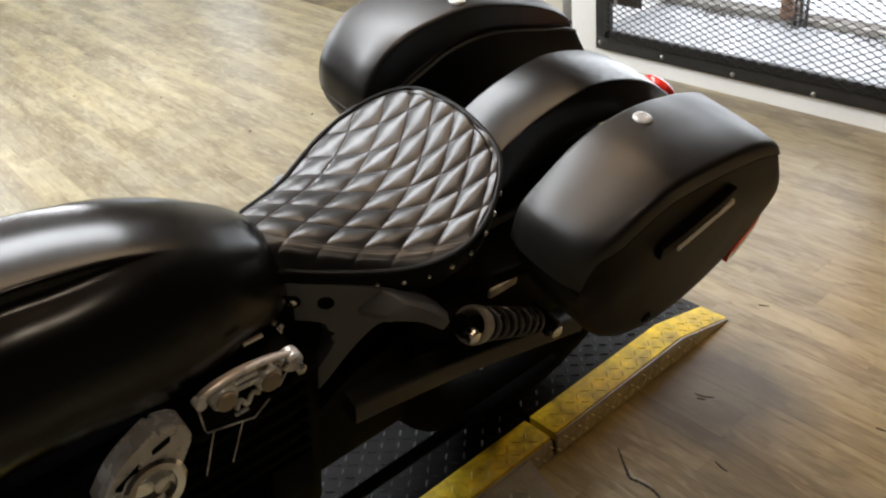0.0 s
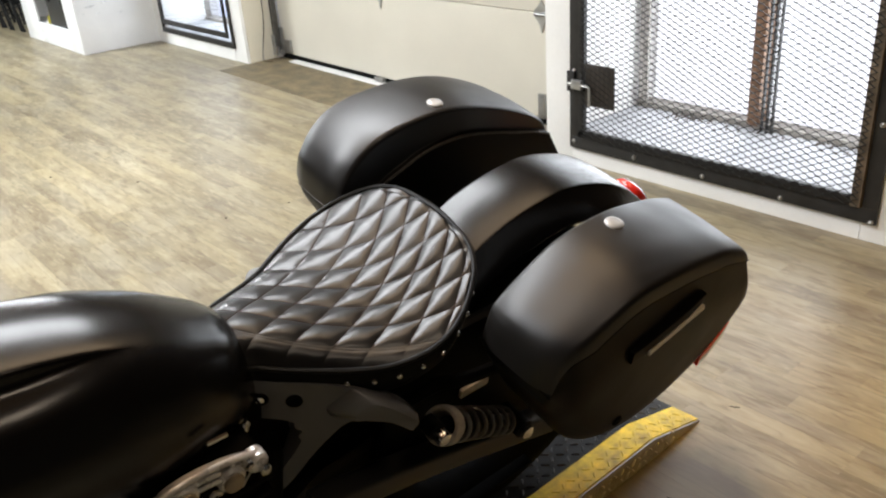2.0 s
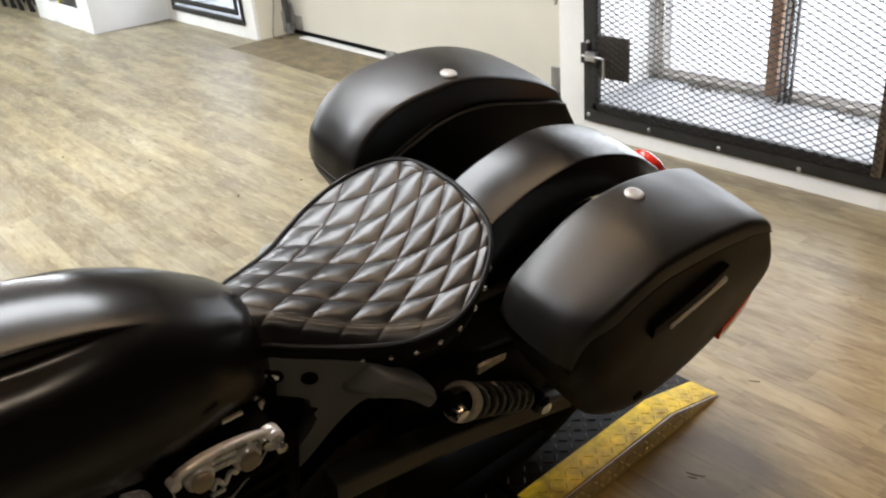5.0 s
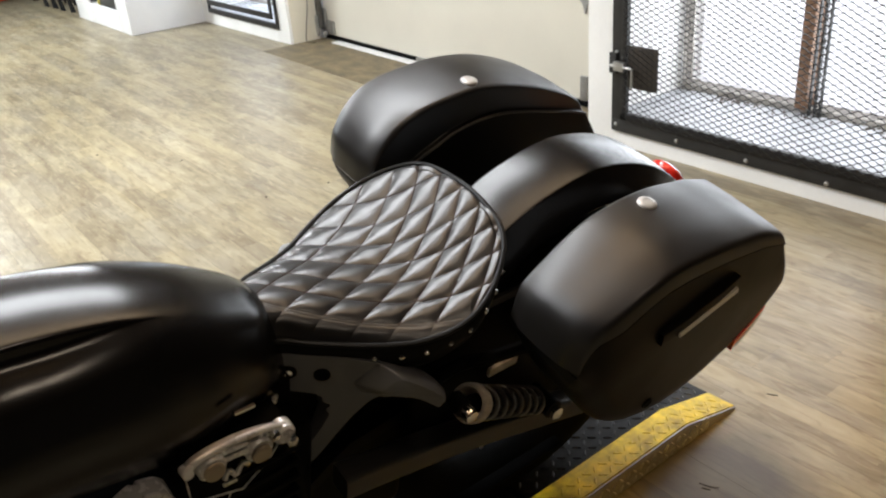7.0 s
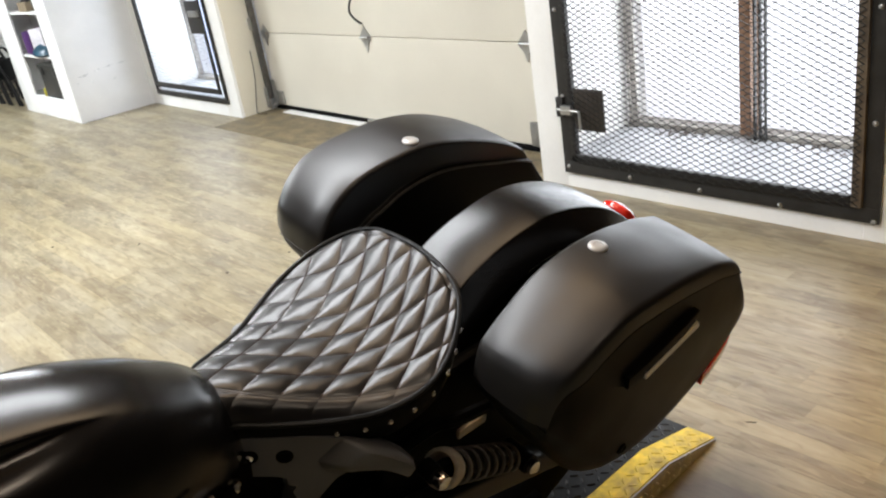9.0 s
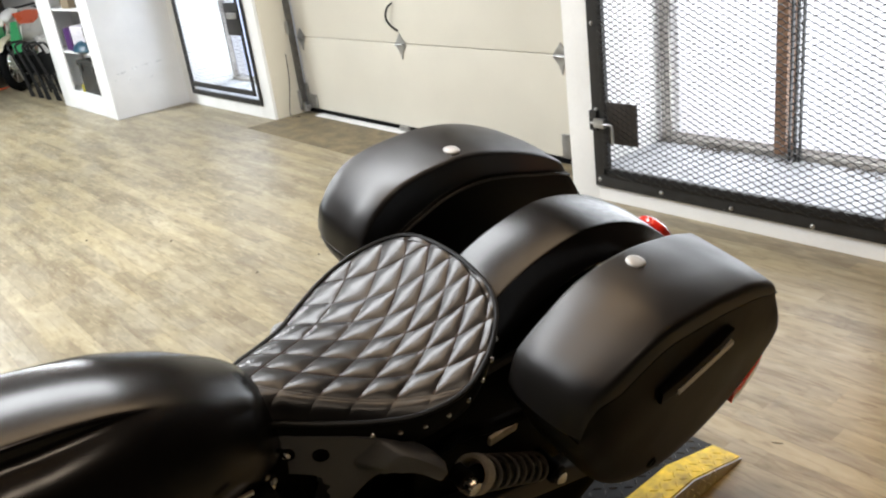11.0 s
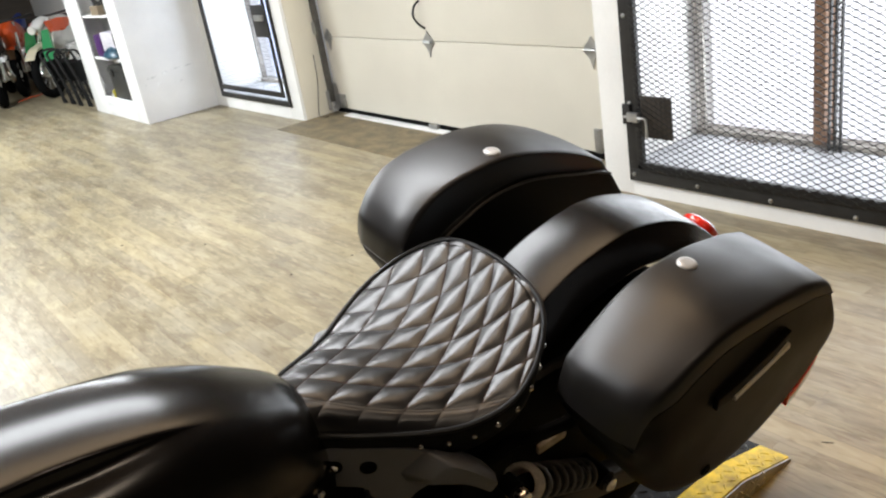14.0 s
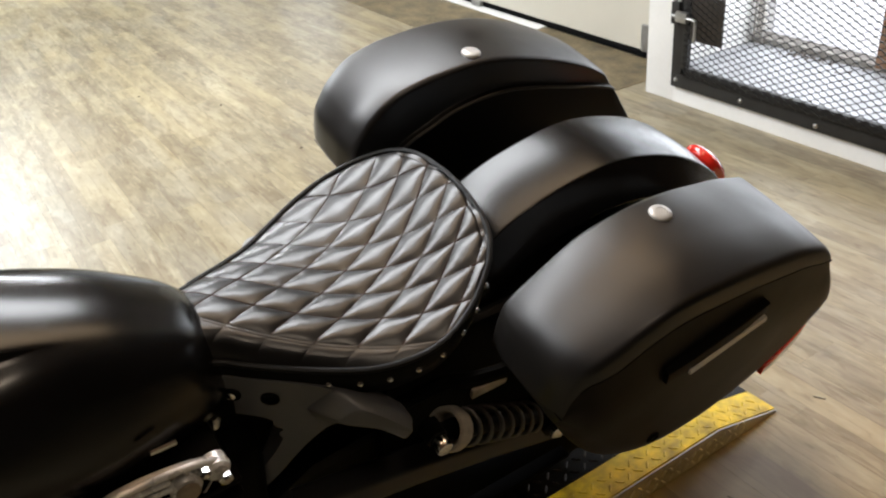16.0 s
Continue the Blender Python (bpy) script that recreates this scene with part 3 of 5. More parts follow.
part("seal_strip", box(X_DOOR - 0.085, X_DOOR - 0.012, 4.2, 6.18, 0.001, 0.011, 0.002), WHITE_WOOD, door, "white strip on the floor before the door")


def door_hinge(y, z):
    h = part("hinge", extruded(rounded([(-0.06, -0.012), (-0.02, -0.05), (0.0, -0.11), (0.02, -0.05), (0.06, -0.012), (0.06, 0.012), (0.02, 0.05), (0.0, 0.08), (-0.02, 0.05), (-0.06, 0.012)], [0.01] * 10, 2), 1,
                               lambda p, d: (X_DOOR - 0.004 - 0.005 * d, y + p.x, z + p.y)), GALV, door, "galvanised hinge")
    part("hinge_knuckle", tube([(X_DOOR - 0.018, y - 0.045, z), (X_DOOR - 0.018, y + 0.045, z)], 0.010, 8), GALV, h)
    return h


for z in (0.64, 1.25, 1.86):
    for y in (3.325, 4.89, 6.32):
        door_hinge(y, z)
part("pull_handle", tube(curve_through([(X_DOOR - 0.012, 4.895, 0.735), (X_DOOR - 0.035, 4.925, 0.765), (X_DOOR - 0.05, 4.955, 0.81), (X_DOOR - 0.05, 4.960, 0.85), (X_DOOR - 0.04, 4.940, 0.90), (X_DOOR - 0.012, 4.915, 0.925)], 20), 0.008, 8), BLACK_STEEL, door, "black bent lift handle")
part("corner_bracket", box(X_DOOR - 0.02, X_DOOR - 0.002, 3.30, 3.355, 0.04, 0.185, 0.004), GALV, door, "galvanised corner bracket")
part("corner_bracket", box(X_DOOR - 0.02, X_DOOR - 0.002, 6.24, 6.36, 0.05, 0.16, 0.004), GALV, door, "galvanised corner bracket")
part("bottom_bracket", box(X_DOOR - 0.05, X_DOOR - 0.013, 4.90, 5.00, 0.012, 0.05, 0.008), GALV, door, "small galvanised bracket at the foot")
ASKEW = pose(X_DOOR, 6.4, 0) @ pose(0, 0, 0, 0, 0, -1.6) @ pose(-X_DOOR, -6.4, 0)
door.matrix_world = ASKEW
TRACK = mat("dusty_dark_steel", (0.13, 0.125, 0.115), 0.5, metal=0.7, vary=0.35, scale=18, fine=150, depth=0.0006)
track = thing("door_track", pose(0, 0, 0), "dusty grey steel roller track beside the garage door", "door track", "door tracks")
part("rail", box(X_DOOR - 0.075, X_DOOR - 0.03, 6.375, 6.412, 0.10, 2.6, 0.004), TRACK, track, "dark dusty rail")
part("angle", box(X_DOOR - 0.03, X_DOOR - 0.024, 6.33, 6.412, 0.04, 0.26, 0.002), GALV, track, "galvanised foot plate")
part("foot_roller", lathe([(-0.05, 0.008), (-0.02, 0.008), (-0.018, 0.020), (0.0, 0.022), (0.004, 0.008)], (X_DOOR - 0.05, 6.33, 0.055), (0, -1, 0), 14), GALV, track)
for z in (0.06, 0.16, 0.72, 1.5):
    part("bolt", lathe([(0, 0.011), (0.005, 0.011), (0.008, 0.006)], (X_DOOR - 0.09, 6.40, z), (-1, 0, 0), 8), GALV, track)
part("bracket", box(X_DOOR - 0.085, X_DOOR - 0.076, 6.385, 6.427, 0.03, 0.20, 0.003), GALV, track)
part("bracket", box(X_DOOR - 0.085, X_DOOR - 0.076, 6.385, 6.427, 0.68, 0.78, 0.003), GALV, track)
track2 = thing("door_track", pose(-0.09, 0, 0), "dusty grey steel roller track beside the garage door", "door track", "door tracks")
part("rail", box(X_DOOR - 0.07, X_DOOR - 0.015, 3.02, 3.06, 0.06, 2.6, 0.004), GALV, track2)
part("bracket", box(X_DOOR - 0.10, X_DOOR - 0.01, 3.0, 3.10, 0.02, 0.30, 0.006), GALV, track2)
cable = tagged(new("cable", finish("cable", tube(curve_through([(3.575, 6.42, 0.52), (3.572, 6.42, 0.42), (3.565, 6.418, 0.33), (3.55, 6.415, 0.24), (3.52, 6.41, 0.12), (3.50, 6.395, 0.012), (3.53, 6.30, 0.008)], 24), 0.003, 6), RUBBER)), "thin black cable hanging down the jamb", "cable")
solid("trim_3", turned(box(3.105, 3.69, 3.06, 6.425, -0.008, 0.0035, 0.002), ASKEW), MATBOARD, "worn brown plywood threshold strip before the garage door", "threshold")

# ---- white shelf cabinet ----
cab = thing("shelf_cabinet", pose(0, 0, 0), "white painted open shelf cabinet with scuffed side, against the wall", "shelf cabinet")
CX, CY0, CY1 = 2.638, 8.200, 9.85
part("side_panel", box(CX + 0.02, X_PIER, CY0, CY0 + 0.03, 0, 2.2, 0.003), WHITE_WOOD, cab, "white side panel with grey scuffs")
part("side_panel", box(CX + 0.02, X_PIER, CY1 - 0.03, CY1, 0, 2.2, 0.003), WHITE_WOOD, cab)
part("stile", box(CX, CX + 0.02, CY0, CY0 + 0.31, 0.0, 2.2, 0.003), WHITE_WOOD, cab)
part("stile", box(CX, CX + 0.02, CY1 - 0.46, CY1, 0.0, 2.2, 0.003), WHITE_WOOD, cab)
part("plinth", box(CX + 0.002, CX + 0.02, CY0 + 0.31, CY1 - 0.46, 0.0, 0.10, 0.002), WHITE_WOOD, cab)
part("rail", box(CX, CX + 0.02, CY0 + 0.31, CY1 - 0.46, 0.10, 0.20, 0.003), WHITE_WOOD, cab)
part("back_panel", box(2.95, 2.97, CY0 + 0.03, CY1 - 0.03, 0.1, 2.2), WHITE_WOOD, cab)
for z in (0.185, 0.61, 1.03, 1.46, 1.9):
    part("shelf", box(CX + 0.021, 2.95, CY0 + 0.031, CY1 - 0.031, z - 0.02, z, 0.002), WHITE_WOOD, cab)
part("top", box(CX, X_PIER, CY0, CY1, 2.2, 2.23, 0.003), WHITE_WOOD, cab)
SCUFF = mat("grey_scuff_marks", (0.72, 0.72, 0.715), 0.7, vary=0.3, scale=20, fine=80)
for (x, z, l, h) in ((2.78, 0.42, 0.09, 0.012), (2.92, 0.44, 0.06, 0.014), (3.04, 0.455, 0.10, 0.008), (3.05, 0.33, 0.05, 0.010), (2.84, 0.35, 0.04, 0.012), (2.71, 0.36, 0.02, 0.012), (3.17, 0.46, 0.10, 0.008)):
    part("scuff", extruded([Vector((l * (0.5 * math.cos(a) * (1 + 0.3 * math.sin(3 * a))), h * math.sin(a))) for a in (k * math.pi / 6 for k in range(12))], 1, lambda p, d: (x + p.x, CY0 - 0.0012 - 0.0012 * d, z + p.y + 0.1 * p.x)), SCUFF, cab)

PURPLE = mat("purple_plastic_wrap", (0.06, 0.02, 0.10), 0.35, vary=0.4, scale=30)
PALE_BOX = mat("pale_printed_card", (0.55, 0.52, 0.55), 0.5, vary=0.25, scale=30)
CARTON = mat("brown_carton", (0.22, 0.17, 0.11), 0.7, vary=0.2)
TEAL = mat("teal_bag", (0.02, 0.06, 0.09), 0.4, vary=0.4, scale=30)
TOOLBOX = mat("black_toolbox_plastic", (0.03, 0.03, 0.028), 0.45, vary=0.3)
YELLOW_TRIM = mat("yellow_plastic", (0.42, 0.36, 0.05), 0.4)
pk = thing("package", pose(0, 0, 0), "pale printed box with purple end on the shelf", "package")
part("carton", box(2.68, 2.90, 8.70, 9.08, 0.611, 0.86, 0.012), PALE_BOX, pk)
part("wrap", box(2.66, 2.90, 9.08, 9.28, 0.611, 0.84, 0.03), PURPLE, pk, "dark purple wrapped end")
bg = tagged(new("cloth_bag", finish("cloth_bag", turned(lathe([(0, 0.10), (0.02, 0.14), (0.06, 0.13), (0.10, 0.08), (0.12, 0.02)], (0, 0, 0), (0, 0, 1), 14), pose(2.78, 8.80, 0.61) @ Matrix.Diagonal((0.8, 1.3, 1, 1)) ), TEAL)), "dark teal soft bag lying on the shelf", "bag")
bg.data.transform(pose(-0.08, 0, 0))
cn = thing("can", pose(2.74, 8.75, 1.031), "small dark tin can on the shelf", "can")
part("body", lathe([(0, 0.034), (0.004, 0.036), (0.11, 0.036), (0.114, 0.033)], (0, 0, 0), (0, 0, 1), 18), TOOLBOX, cn)
part("lid", lathe([(0.114, 0.030), (0.124, 0.030), (0.126, 0.01)], (0, 0, 0), (0, 0, 1), 18), GALV, cn, "bare metal lid")
pc = thing("parts_box", pose(2.76, 8.98, 1.031), "small worn carton of dark metal parts on the shelf", "box")
part("carton", box(-0.09, 0.09, -0.12, 0.12, 0, 0.09, 0.006), CARTON, pc, "open brown carton")
for k in range(5):
    part("loose_part", lathe([(0, 0.018), (0.05 + 0.01 * k, 0.022), (0.06 + 0.01 * k, 0.012)], (-0.05 + 0.03 * (k % 3), -0.09 + 0.045 * k, 0.07), (0.3 * math.sin(k), 0.3 * math.cos(2 * k), 1), 10), BLACK_STEEL, pc)
tb = thing("toolbox", pose(0, 0, 0), "black plastic toolbox with yellow trim on the lower shelf", "toolbox")
part("body", box(2.68, 2.92, 8.50, 9.14, 0.186, 0.47, 0.015), TOOLBOX, tb)
part("lid", box(2.67, 2.93, 8.49, 9.15, 0.47, 0.52, 0.012), TOOLBOX, tb)
for y in (8.62, 8.98):
    part("latch", box(2.658, 2.672, y, y + 0.06, 0.42, 0.50, 0.004), TOOLBOX, tb)
part("handle", tube([(2.79, 8.74, 0.51), (2.79, 8.74, 0.55), (2.79, 8.96, 0.55), (2.79, 8.96, 0.51)], 0.012, 8), TOOLBOX, tb)
part("trim_band", box(2.675, 2.80, 9.155, 9.20, 0.186, 0.27, 0.01), YELLOW_TRIM, tb, "bright yellow side trim")


# ---- folded chairs and motorcycles standing beyond the cabinet ----
CHAIR_BLACK = mat("black_chair_enamel", (0.008, 0.008, 0.008), 0.45, vary=0.2, specular=0.25)


def folded_chair(m):
    c = thing("folding_chair", m, "folded black tubular chair leaning beside the cabinet", "chair", "folded chairs")
    for s in (-0.2, 0.2):
        part("leg", tube([(s, 0, 0), (s * 0.97, 0.07, 0.33), (s * 0.92, 0.15, 0.58)], 0.015, 8), CHAIR_BLACK, c)
        part("leg", tube([(s * 0.80, 0.05, 0), (s * 0.80, 0.08, 0.3), (s * 0.80, 0.14, 0.50)], 0.015, 8), CHAIR_BLACK, c)
    part("seat", turned(box(-0.15, 0.15, -0.014, 0.014, 0.28, 0.52, 0.012), pose(0, 0.035, 0, -10)), BLACK_PLASTIC, c)
    part("backrest", tube(curve_through([(-0.185, 0.15, 0.57), (-0.15, 0.165, 0.62), (0.0, 0.17, 0.635), (0.15, 0.165, 0.62), (0.185, 0.15, 0.57)], 14), 0.014, 8), CHAIR_BLACK, c)
    for z in (0.12, 0.26):
        part("crossbar", tube([(-0.19, 0.02 + 0.2 * z, z), (0.19, 0.02 + 0.2 * z, z)], 0.008, 8), CHAIR_BLACK, c)
    return c


chair = folded_chair(pose(2.82, 10.36, 0, 0, 0, 50))
for x, y, turn in ((2.79, 10.62, 47), (2.77, 10.90, 52), (2.76, 11.16, 45)):
    copy_thing(chair, pose(x, y, 0, 0, 0, turn))

GREEN = mat("green_fairing", (0.03, 0.36, 0.12), 0.3, vary=0.15, coat=0.4)
RED_ORANGE = mat("orange_red_fairing", (0.75, 0.10, 0.02), 0.3, vary=0.15, coat=0.4)
WHITE_GLOSS = mat("white_fairing", (0.75, 0.74, 0.72), 0.3, vary=0.1, coat=0.4)
BLUE = mat("blue_fairing", (0.02, 0.06, 0.35), 0.3, vary=0.15, coat=0.4)


def torus(c, axis, R, r, sides=36, ring=10):
    d = Vector(axis).normalized()
    side = d.orthogonal().normalized()
    up = d.cross(side)
    rings = []
    for k in range(sides + 1):
        a = 2 * math.pi * k / sides
        o = math.cos(a) * side + math.sin(a) * up
        rings.append([Vector(c) + o * (R + r * math.cos(b)) + d * r * math.sin(b) for b in (2 * math.pi * j / ring for j in range(ring))])
    return loft(rings, caps=False)


def wheel(parent, c, R, tyre, name="wheel"):
    w = part(name, torus(c, (0, 1, 0), R - tyre * 1.35, tyre * 0.4, 36, 8), CAST_ALU, parent, "bare metal rim")
    part("tyre", torus(c, (0, 1, 0), R - tyre, tyre), RUBBER, w, "black rubber tyre")
    hub = lathe([(-0.04, 0.03), (-0.035, 0.045), (0.035, 0.045), (0.04, 0.03)], c, (0, 1, 0), 16)
    part("hub", hub, CAST_ALU, w)
    for k in range(10):
        a = 2 * math.pi * k / 10
        part("spoke", tube([Vector(c) + Vector((0.04 * math.cos(a), 0, 0.04 * math.sin(a))), Vector(c) + Vector(((R - tyre * 1.5) * math.cos(a), 0, (R - tyre * 1.5) * math.sin(a)))], 0.006, 6), CAST_ALU, w)
    return w


def parked_bike(name, m, body, tail, nose, label):
    """A parked road motorcycle, nose along -x."""
    b = thing(name, m, label, "motorcycle", "parked motorcycles")
    wheel(b, (-0.70, 0, 0.31), 0.31, 0.055)
    wheel(b, (0.70, 0, 0.31), 0.31, 0.07)
    part("fork", tube([(-0.70, 0.09, 0.31), (-0.45, 0.09, 0.95)], 0.025, 10), CHROME, b)
    part("fork", tube([(-0.70, -0.09, 0.31), (-0.45, -0.09, 0.95)], 0.025, 10), CHROME, b)
    st = [(-0.62, 0.03, 0.04, 0.86), (-0.50, 0.12, 0.16, 0.84), (-0.30, 0.16, 0.22, 0.78), (0.0, 0.15, 0.20, 0.76), (0.2, 0.11, 0.12, 0.78)]
    part("tank", loft([[(u, hw * math.cos(a), c + hh * math.sin(a)) for a in (2 * math.pi * k / 16 for k in range(16))] for u, hw, hh, c in st]), body, b, "glossy painted tank and fairing")
    st = [(0.15, 0.11, 0.05, 0.82), (0.4, 0.13, 0.05, 0.82), (0.7, 0.10, 0.05, 0.92), (0.92, 0.04, 0.03, 0.98)]
    part("tail", loft([[(u, hw * math.cos(a), c + hh * math.sin(a)) for a in (2 * math.pi * k / 12 for k in range(12))] for u, hw, hh, c in st]), tail, b, "painted tail section")
    part("front_fender", loft([[(-0.70 + 0.36 * math.cos(a), v, 0.31 + (0.36 - 0.3 * v * v) * math.sin(a)) for v in (-0.07, -0.035, 0, 0.035, 0.07)] for a in (0.5 + 0.25 * k for k in range(9))], closed=False), nose, b, "painted front mudguard")
    part("engine", box(-0.30, 0.20, -0.17, 0.17, 0.28, 0.60, 0.05, segs=3), CAST_ALU, b, "bare aluminium engine")
    part("exhaust", tube(curve_through([(-0.30, -0.12, 0.5), (-0.38, -0.15, 0.35), (-0.1, -0.18, 0.22), (0.4, -0.2, 0.28), (0.85, -0.2, 0.42)], 18), 0.04, 12), CHROME, b, "chrome exhaust")
    part("handlebar", tube([(-0.42, -0.36, 1.02), (-0.45, -0.1, 0.99), (-0.45, 0.1, 0.99), (-0.42, 0.36, 1.02)], 0.014, 8), BLACK_STEEL, b)
    part("frame", tube([(-0.4, 0, 0.85), (0.1, 0, 0.62), (0.7, 0, 0.31)], 0.035, 8), BLACK_STEEL, b)
    part("side_stand", tube([(0.05, -0.1, 0.3), (0.0, -0.22, 0.0)], 0.012, 6), BLACK_STEEL, b)
    return b


CREAM_GLOSS = mat("cream_plastic", (0.58, 0.52, 0.38), 0.35, vary=0.1)


def trail_front(b):
    """High front of a trail motorcycle: beak, headlamp mask, fork guards, radiator shrouds and seat."""
    part("beak", loft([[(u, v, w - 1.6 * v * v) for v in (-h, -h / 2, 0, h / 2, h)] + [(u, v, w - 0.02 - 1.6 * v * v) for v in (h, 0, -h)] for u, h, w in ((-0.86, 0.03, 0.62), (-0.78, 0.07, 0.66), (-0.64, 0.085, 0.69), (-0.50, 0.07, 0.70))]), CREAM_GLOSS, b, "cream high front mudguard")
    part("headlamp_mask", loft([[(u, hw * math.cos(a), c + hh * math.sin(a)) for a in (2 * math.pi * k / 14 for k in range(14))] for u, hw, hh, c in ((-0.70, 0.02, 0.03, 0.88), (-0.66, 0.07, 0.06, 0.89), (-0.58, 0.09, 0.06, 0.92), (-0.48, 0.06, 0.03, 0.97))]), WHITE_GLOSS, b, "white headlamp mask")
    part("headlamp", lathe([(0, 0.02), (0.02, 0.055), (0.035, 0.05), (0.04, 0.01)], (-0.735, 0, 0.86), (-1, 0, -0.1), 18), CLEAR_LENS, b, "clear headlamp")
    for s in (-1, 1):
        part("fork_guard", loft([[(u, s * v, w) for u, v, w in q] for q in (((-0.80, 0.10, 0.40), (-0.74, 0.14, 0.38), (-0.67, 0.10, 0.43)), ((-0.84, 0.12, 0.62), (-0.70, 0.17, 0.60), (-0.58, 0.12, 0.61)), ((-0.74, 0.12, 0.84), (-0.66, 0.15, 0.84), (-0.56, 0.11, 0.84)))]), GREEN, b, "green fork guard")
        part("shroud", loft([[(u, s * v, w) for u, v, w in q] for q in (((-0.62, 0.10, 0.93), (-0.58, 0.13, 0.80), (-0.55, 0.10, 0.81)), ((-0.40, 0.15, 0.95), (-0.34, 0.17, 0.78), (-0.32, 0.14, 0.79)), ((-0.10, 0.12, 0.92), (-0.10, 0.14, 0.84), (-0.10, 0.11, 0.85)))]), RED_ORANGE, b, "orange-red radiator shroud")
    part("saddle", loft([[(u, hw * math.cos(a), c + 0.05 * math.sin(a)) for a in (2 * math.pi * k / 12 for k in range(12))] for u, hw, c in ((-0.15, 0.07, 0.92), (0.15, 0.11, 0.91), (0.55, 0.12, 0.94), (0.75, 0.08, 0.96))]), BLACK_PLASTIC, b, "black saddle")


sport = parked_bike("motorcycle_parked", pose(3.20, 12.23, 0, 0, 0, 43), WHITE_GLOSS, WHITE_GLOSS, CREAM_GLOSS, "white, green and red trail motorcycle parked beyond the cabinet")
trail_front(sport)
parked_bike("motorcycle_parked", pose(2.74, 13.2, 0, 0, 0, 70), RED_ORANGE, BLUE, CHROME, "orange and chrome motorcycle parked at the far wall")
parked_bike("motorcycle_parked", pose(2.30, 12.62, 0, 0, 0, 74), BLACK_STEEL, BLACK_STEEL, BLACK_STEEL, "black motorcycle parked beside an orange one")

tagged(new("floor_cable", finish("floor_cable", tube(curve_through([(2.30, 12.15, 0.008), (2.50, 12.30, 0.008), (2.62, 12.34, 0.008), (2.73, 12.50, 0.008), (2.80, 12.8, 0.008)], 20), 0.008, 6), RED_ORANGE)), "thin red cable lying on the floor", "cable")

# ---- lift platform under the motorcycle ----
lift = thing("lift_platform", pose(1.11, 1.078, 0, 0, 0, 0.8), "low diamond-plate lift platform with worn yellow edges", "lift platform")
LT = 0.066
part("deck", box(-2.3, -0.008, 0.085, 0.66, 0.004, LT, 0.003), PLATE_BLACK, lift, "worn black diamond plate deck")
part("edge_strip", box(-2.3, -0.008, 0.0, 0.084, 0.004, LT + 0.001, 0.003), YELLOW, lift, "worn yellow painted edge")
part("edge_strip", box(-2.3, -0.008, 0.661, 0.745, 0.004, LT + 0.001, 0.003), YELLOW, lift, "worn yellow painted edge")
part("side_plate", box(-2.3, -0.008, -0.006, -0.001, 0.0, LT - 0.006, 0.001), PLATE_GREY, lift, "bare diamond plate side")


def wedge(y0, y1, dz, x0=0.008, x1=0.50, x2=0.72):
    prof = [(x0, 0.0), (x2, 0.0), (x2, 0.008 + dz), (x1, LT + dz), (x0, LT + dz)]
    return extruded([Vector(p) for p in prof], 1, lambda p, d: (p.x, y0 + (y1 - y0) * d, p.y), 0.0015)


# black strip laid in the gap to stand for its shade
part("gap_shade", box(-0.0075, 0.0075, 0.0, 0.745, 0.002, LT - 0.022, 0.001), RUBBER, lift, "black strip for the shade in the gap")
part("ramp", wedge(0.085, 0.66, 0.0), PLATE_BLACK, lift, "black diamond plate ramp")
part("ramp_edge", wedge(0.0, 0.084, 0.001), YELLOW, lift, "worn yellow painted ramp edge")
part("ramp_edge", wedge(0.661, 0.745, 0.001), YELLOW, lift, "worn yellow painted ramp edge")
part("ramp_side", wedge(-0.006, -0.001, -0.002), PLATE_GREY, lift, "bare diamond plate ramp side")
part("side_step", extruded([Vector((-0.70, 0)), Vector((-0.13, 0)), Vector((-0.085, 1)), Vector((-0.70, 1))], 1, lambda p, d: (p.x, -0.24 + 0.235 * p.y, (0.004 + 0.05 * p.y) - 0.004 * (1 - d))), PLATE_GREY, lift, "bare diamond plate side step")


def lugs(x0, x1, y0, y1, zf, pitch=0.0285, long=0.026, wide=0.0070, high=0.0034, upright=False, skip=None):
    """Raised lozenges of diamond plate, alternating in direction."""
    verts, faces = [], []
    nx, ny = int((x1 - x0) / pitch), int((y1 - y0) / pitch)
    for i in range(nx):
        for j in range(ny):
            cx, cy = x0 + (i + 0.5) * pitch, y0 + (j + 0.5) * pitch
            a = math.pi / 4 if (i + j) % 2 else -math.pi / 4
            ca, sa = math.cos(a), math.sin(a)
            k = len(verts)
            for px, py, h in ((-0.5, 0, 0), (-0.2, 0.5, 0), (0.2, 0.5, 0), (0.5, 0, 0), (0.2, -0.5, 0), (-0.2, -0.5, 0), (-0.3, 0, 1), (0.3, 0, 1)):
                X, Y = px * long, py * wide
                qx, qy = cx + X * ca - Y * sa, cy + X * sa + Y * ca
                verts.append((qx, y0 - high * h, zf(qx) + qy) if upright else (qx, qy, zf(qx) + high * h - 0.0002))
            faces += [(k, k + 1, k + 6), (k + 1, k + 2, k + 7, k + 6), (k + 2, k + 3, k + 7), (k + 3, k + 4, k + 7), (k + 4, k + 5, k + 6, k + 7), (k + 5, k, k + 6)]
    return verts, faces


def lug_part(verts, faces, material, parent):
    me = bpy.data.meshes.new("tread_pattern")
    me.from_pydata(verts, [], faces)
    me.materials.append(material)
    ob = new("tread_pattern", me)
    ob.parent = parent
    return tagged(ob, "", "", "", "stuff")


def ramp_z(x):
    return LT if x < 0.50 else LT - (x - 0.50) / 0.22 * (LT - 0.008)


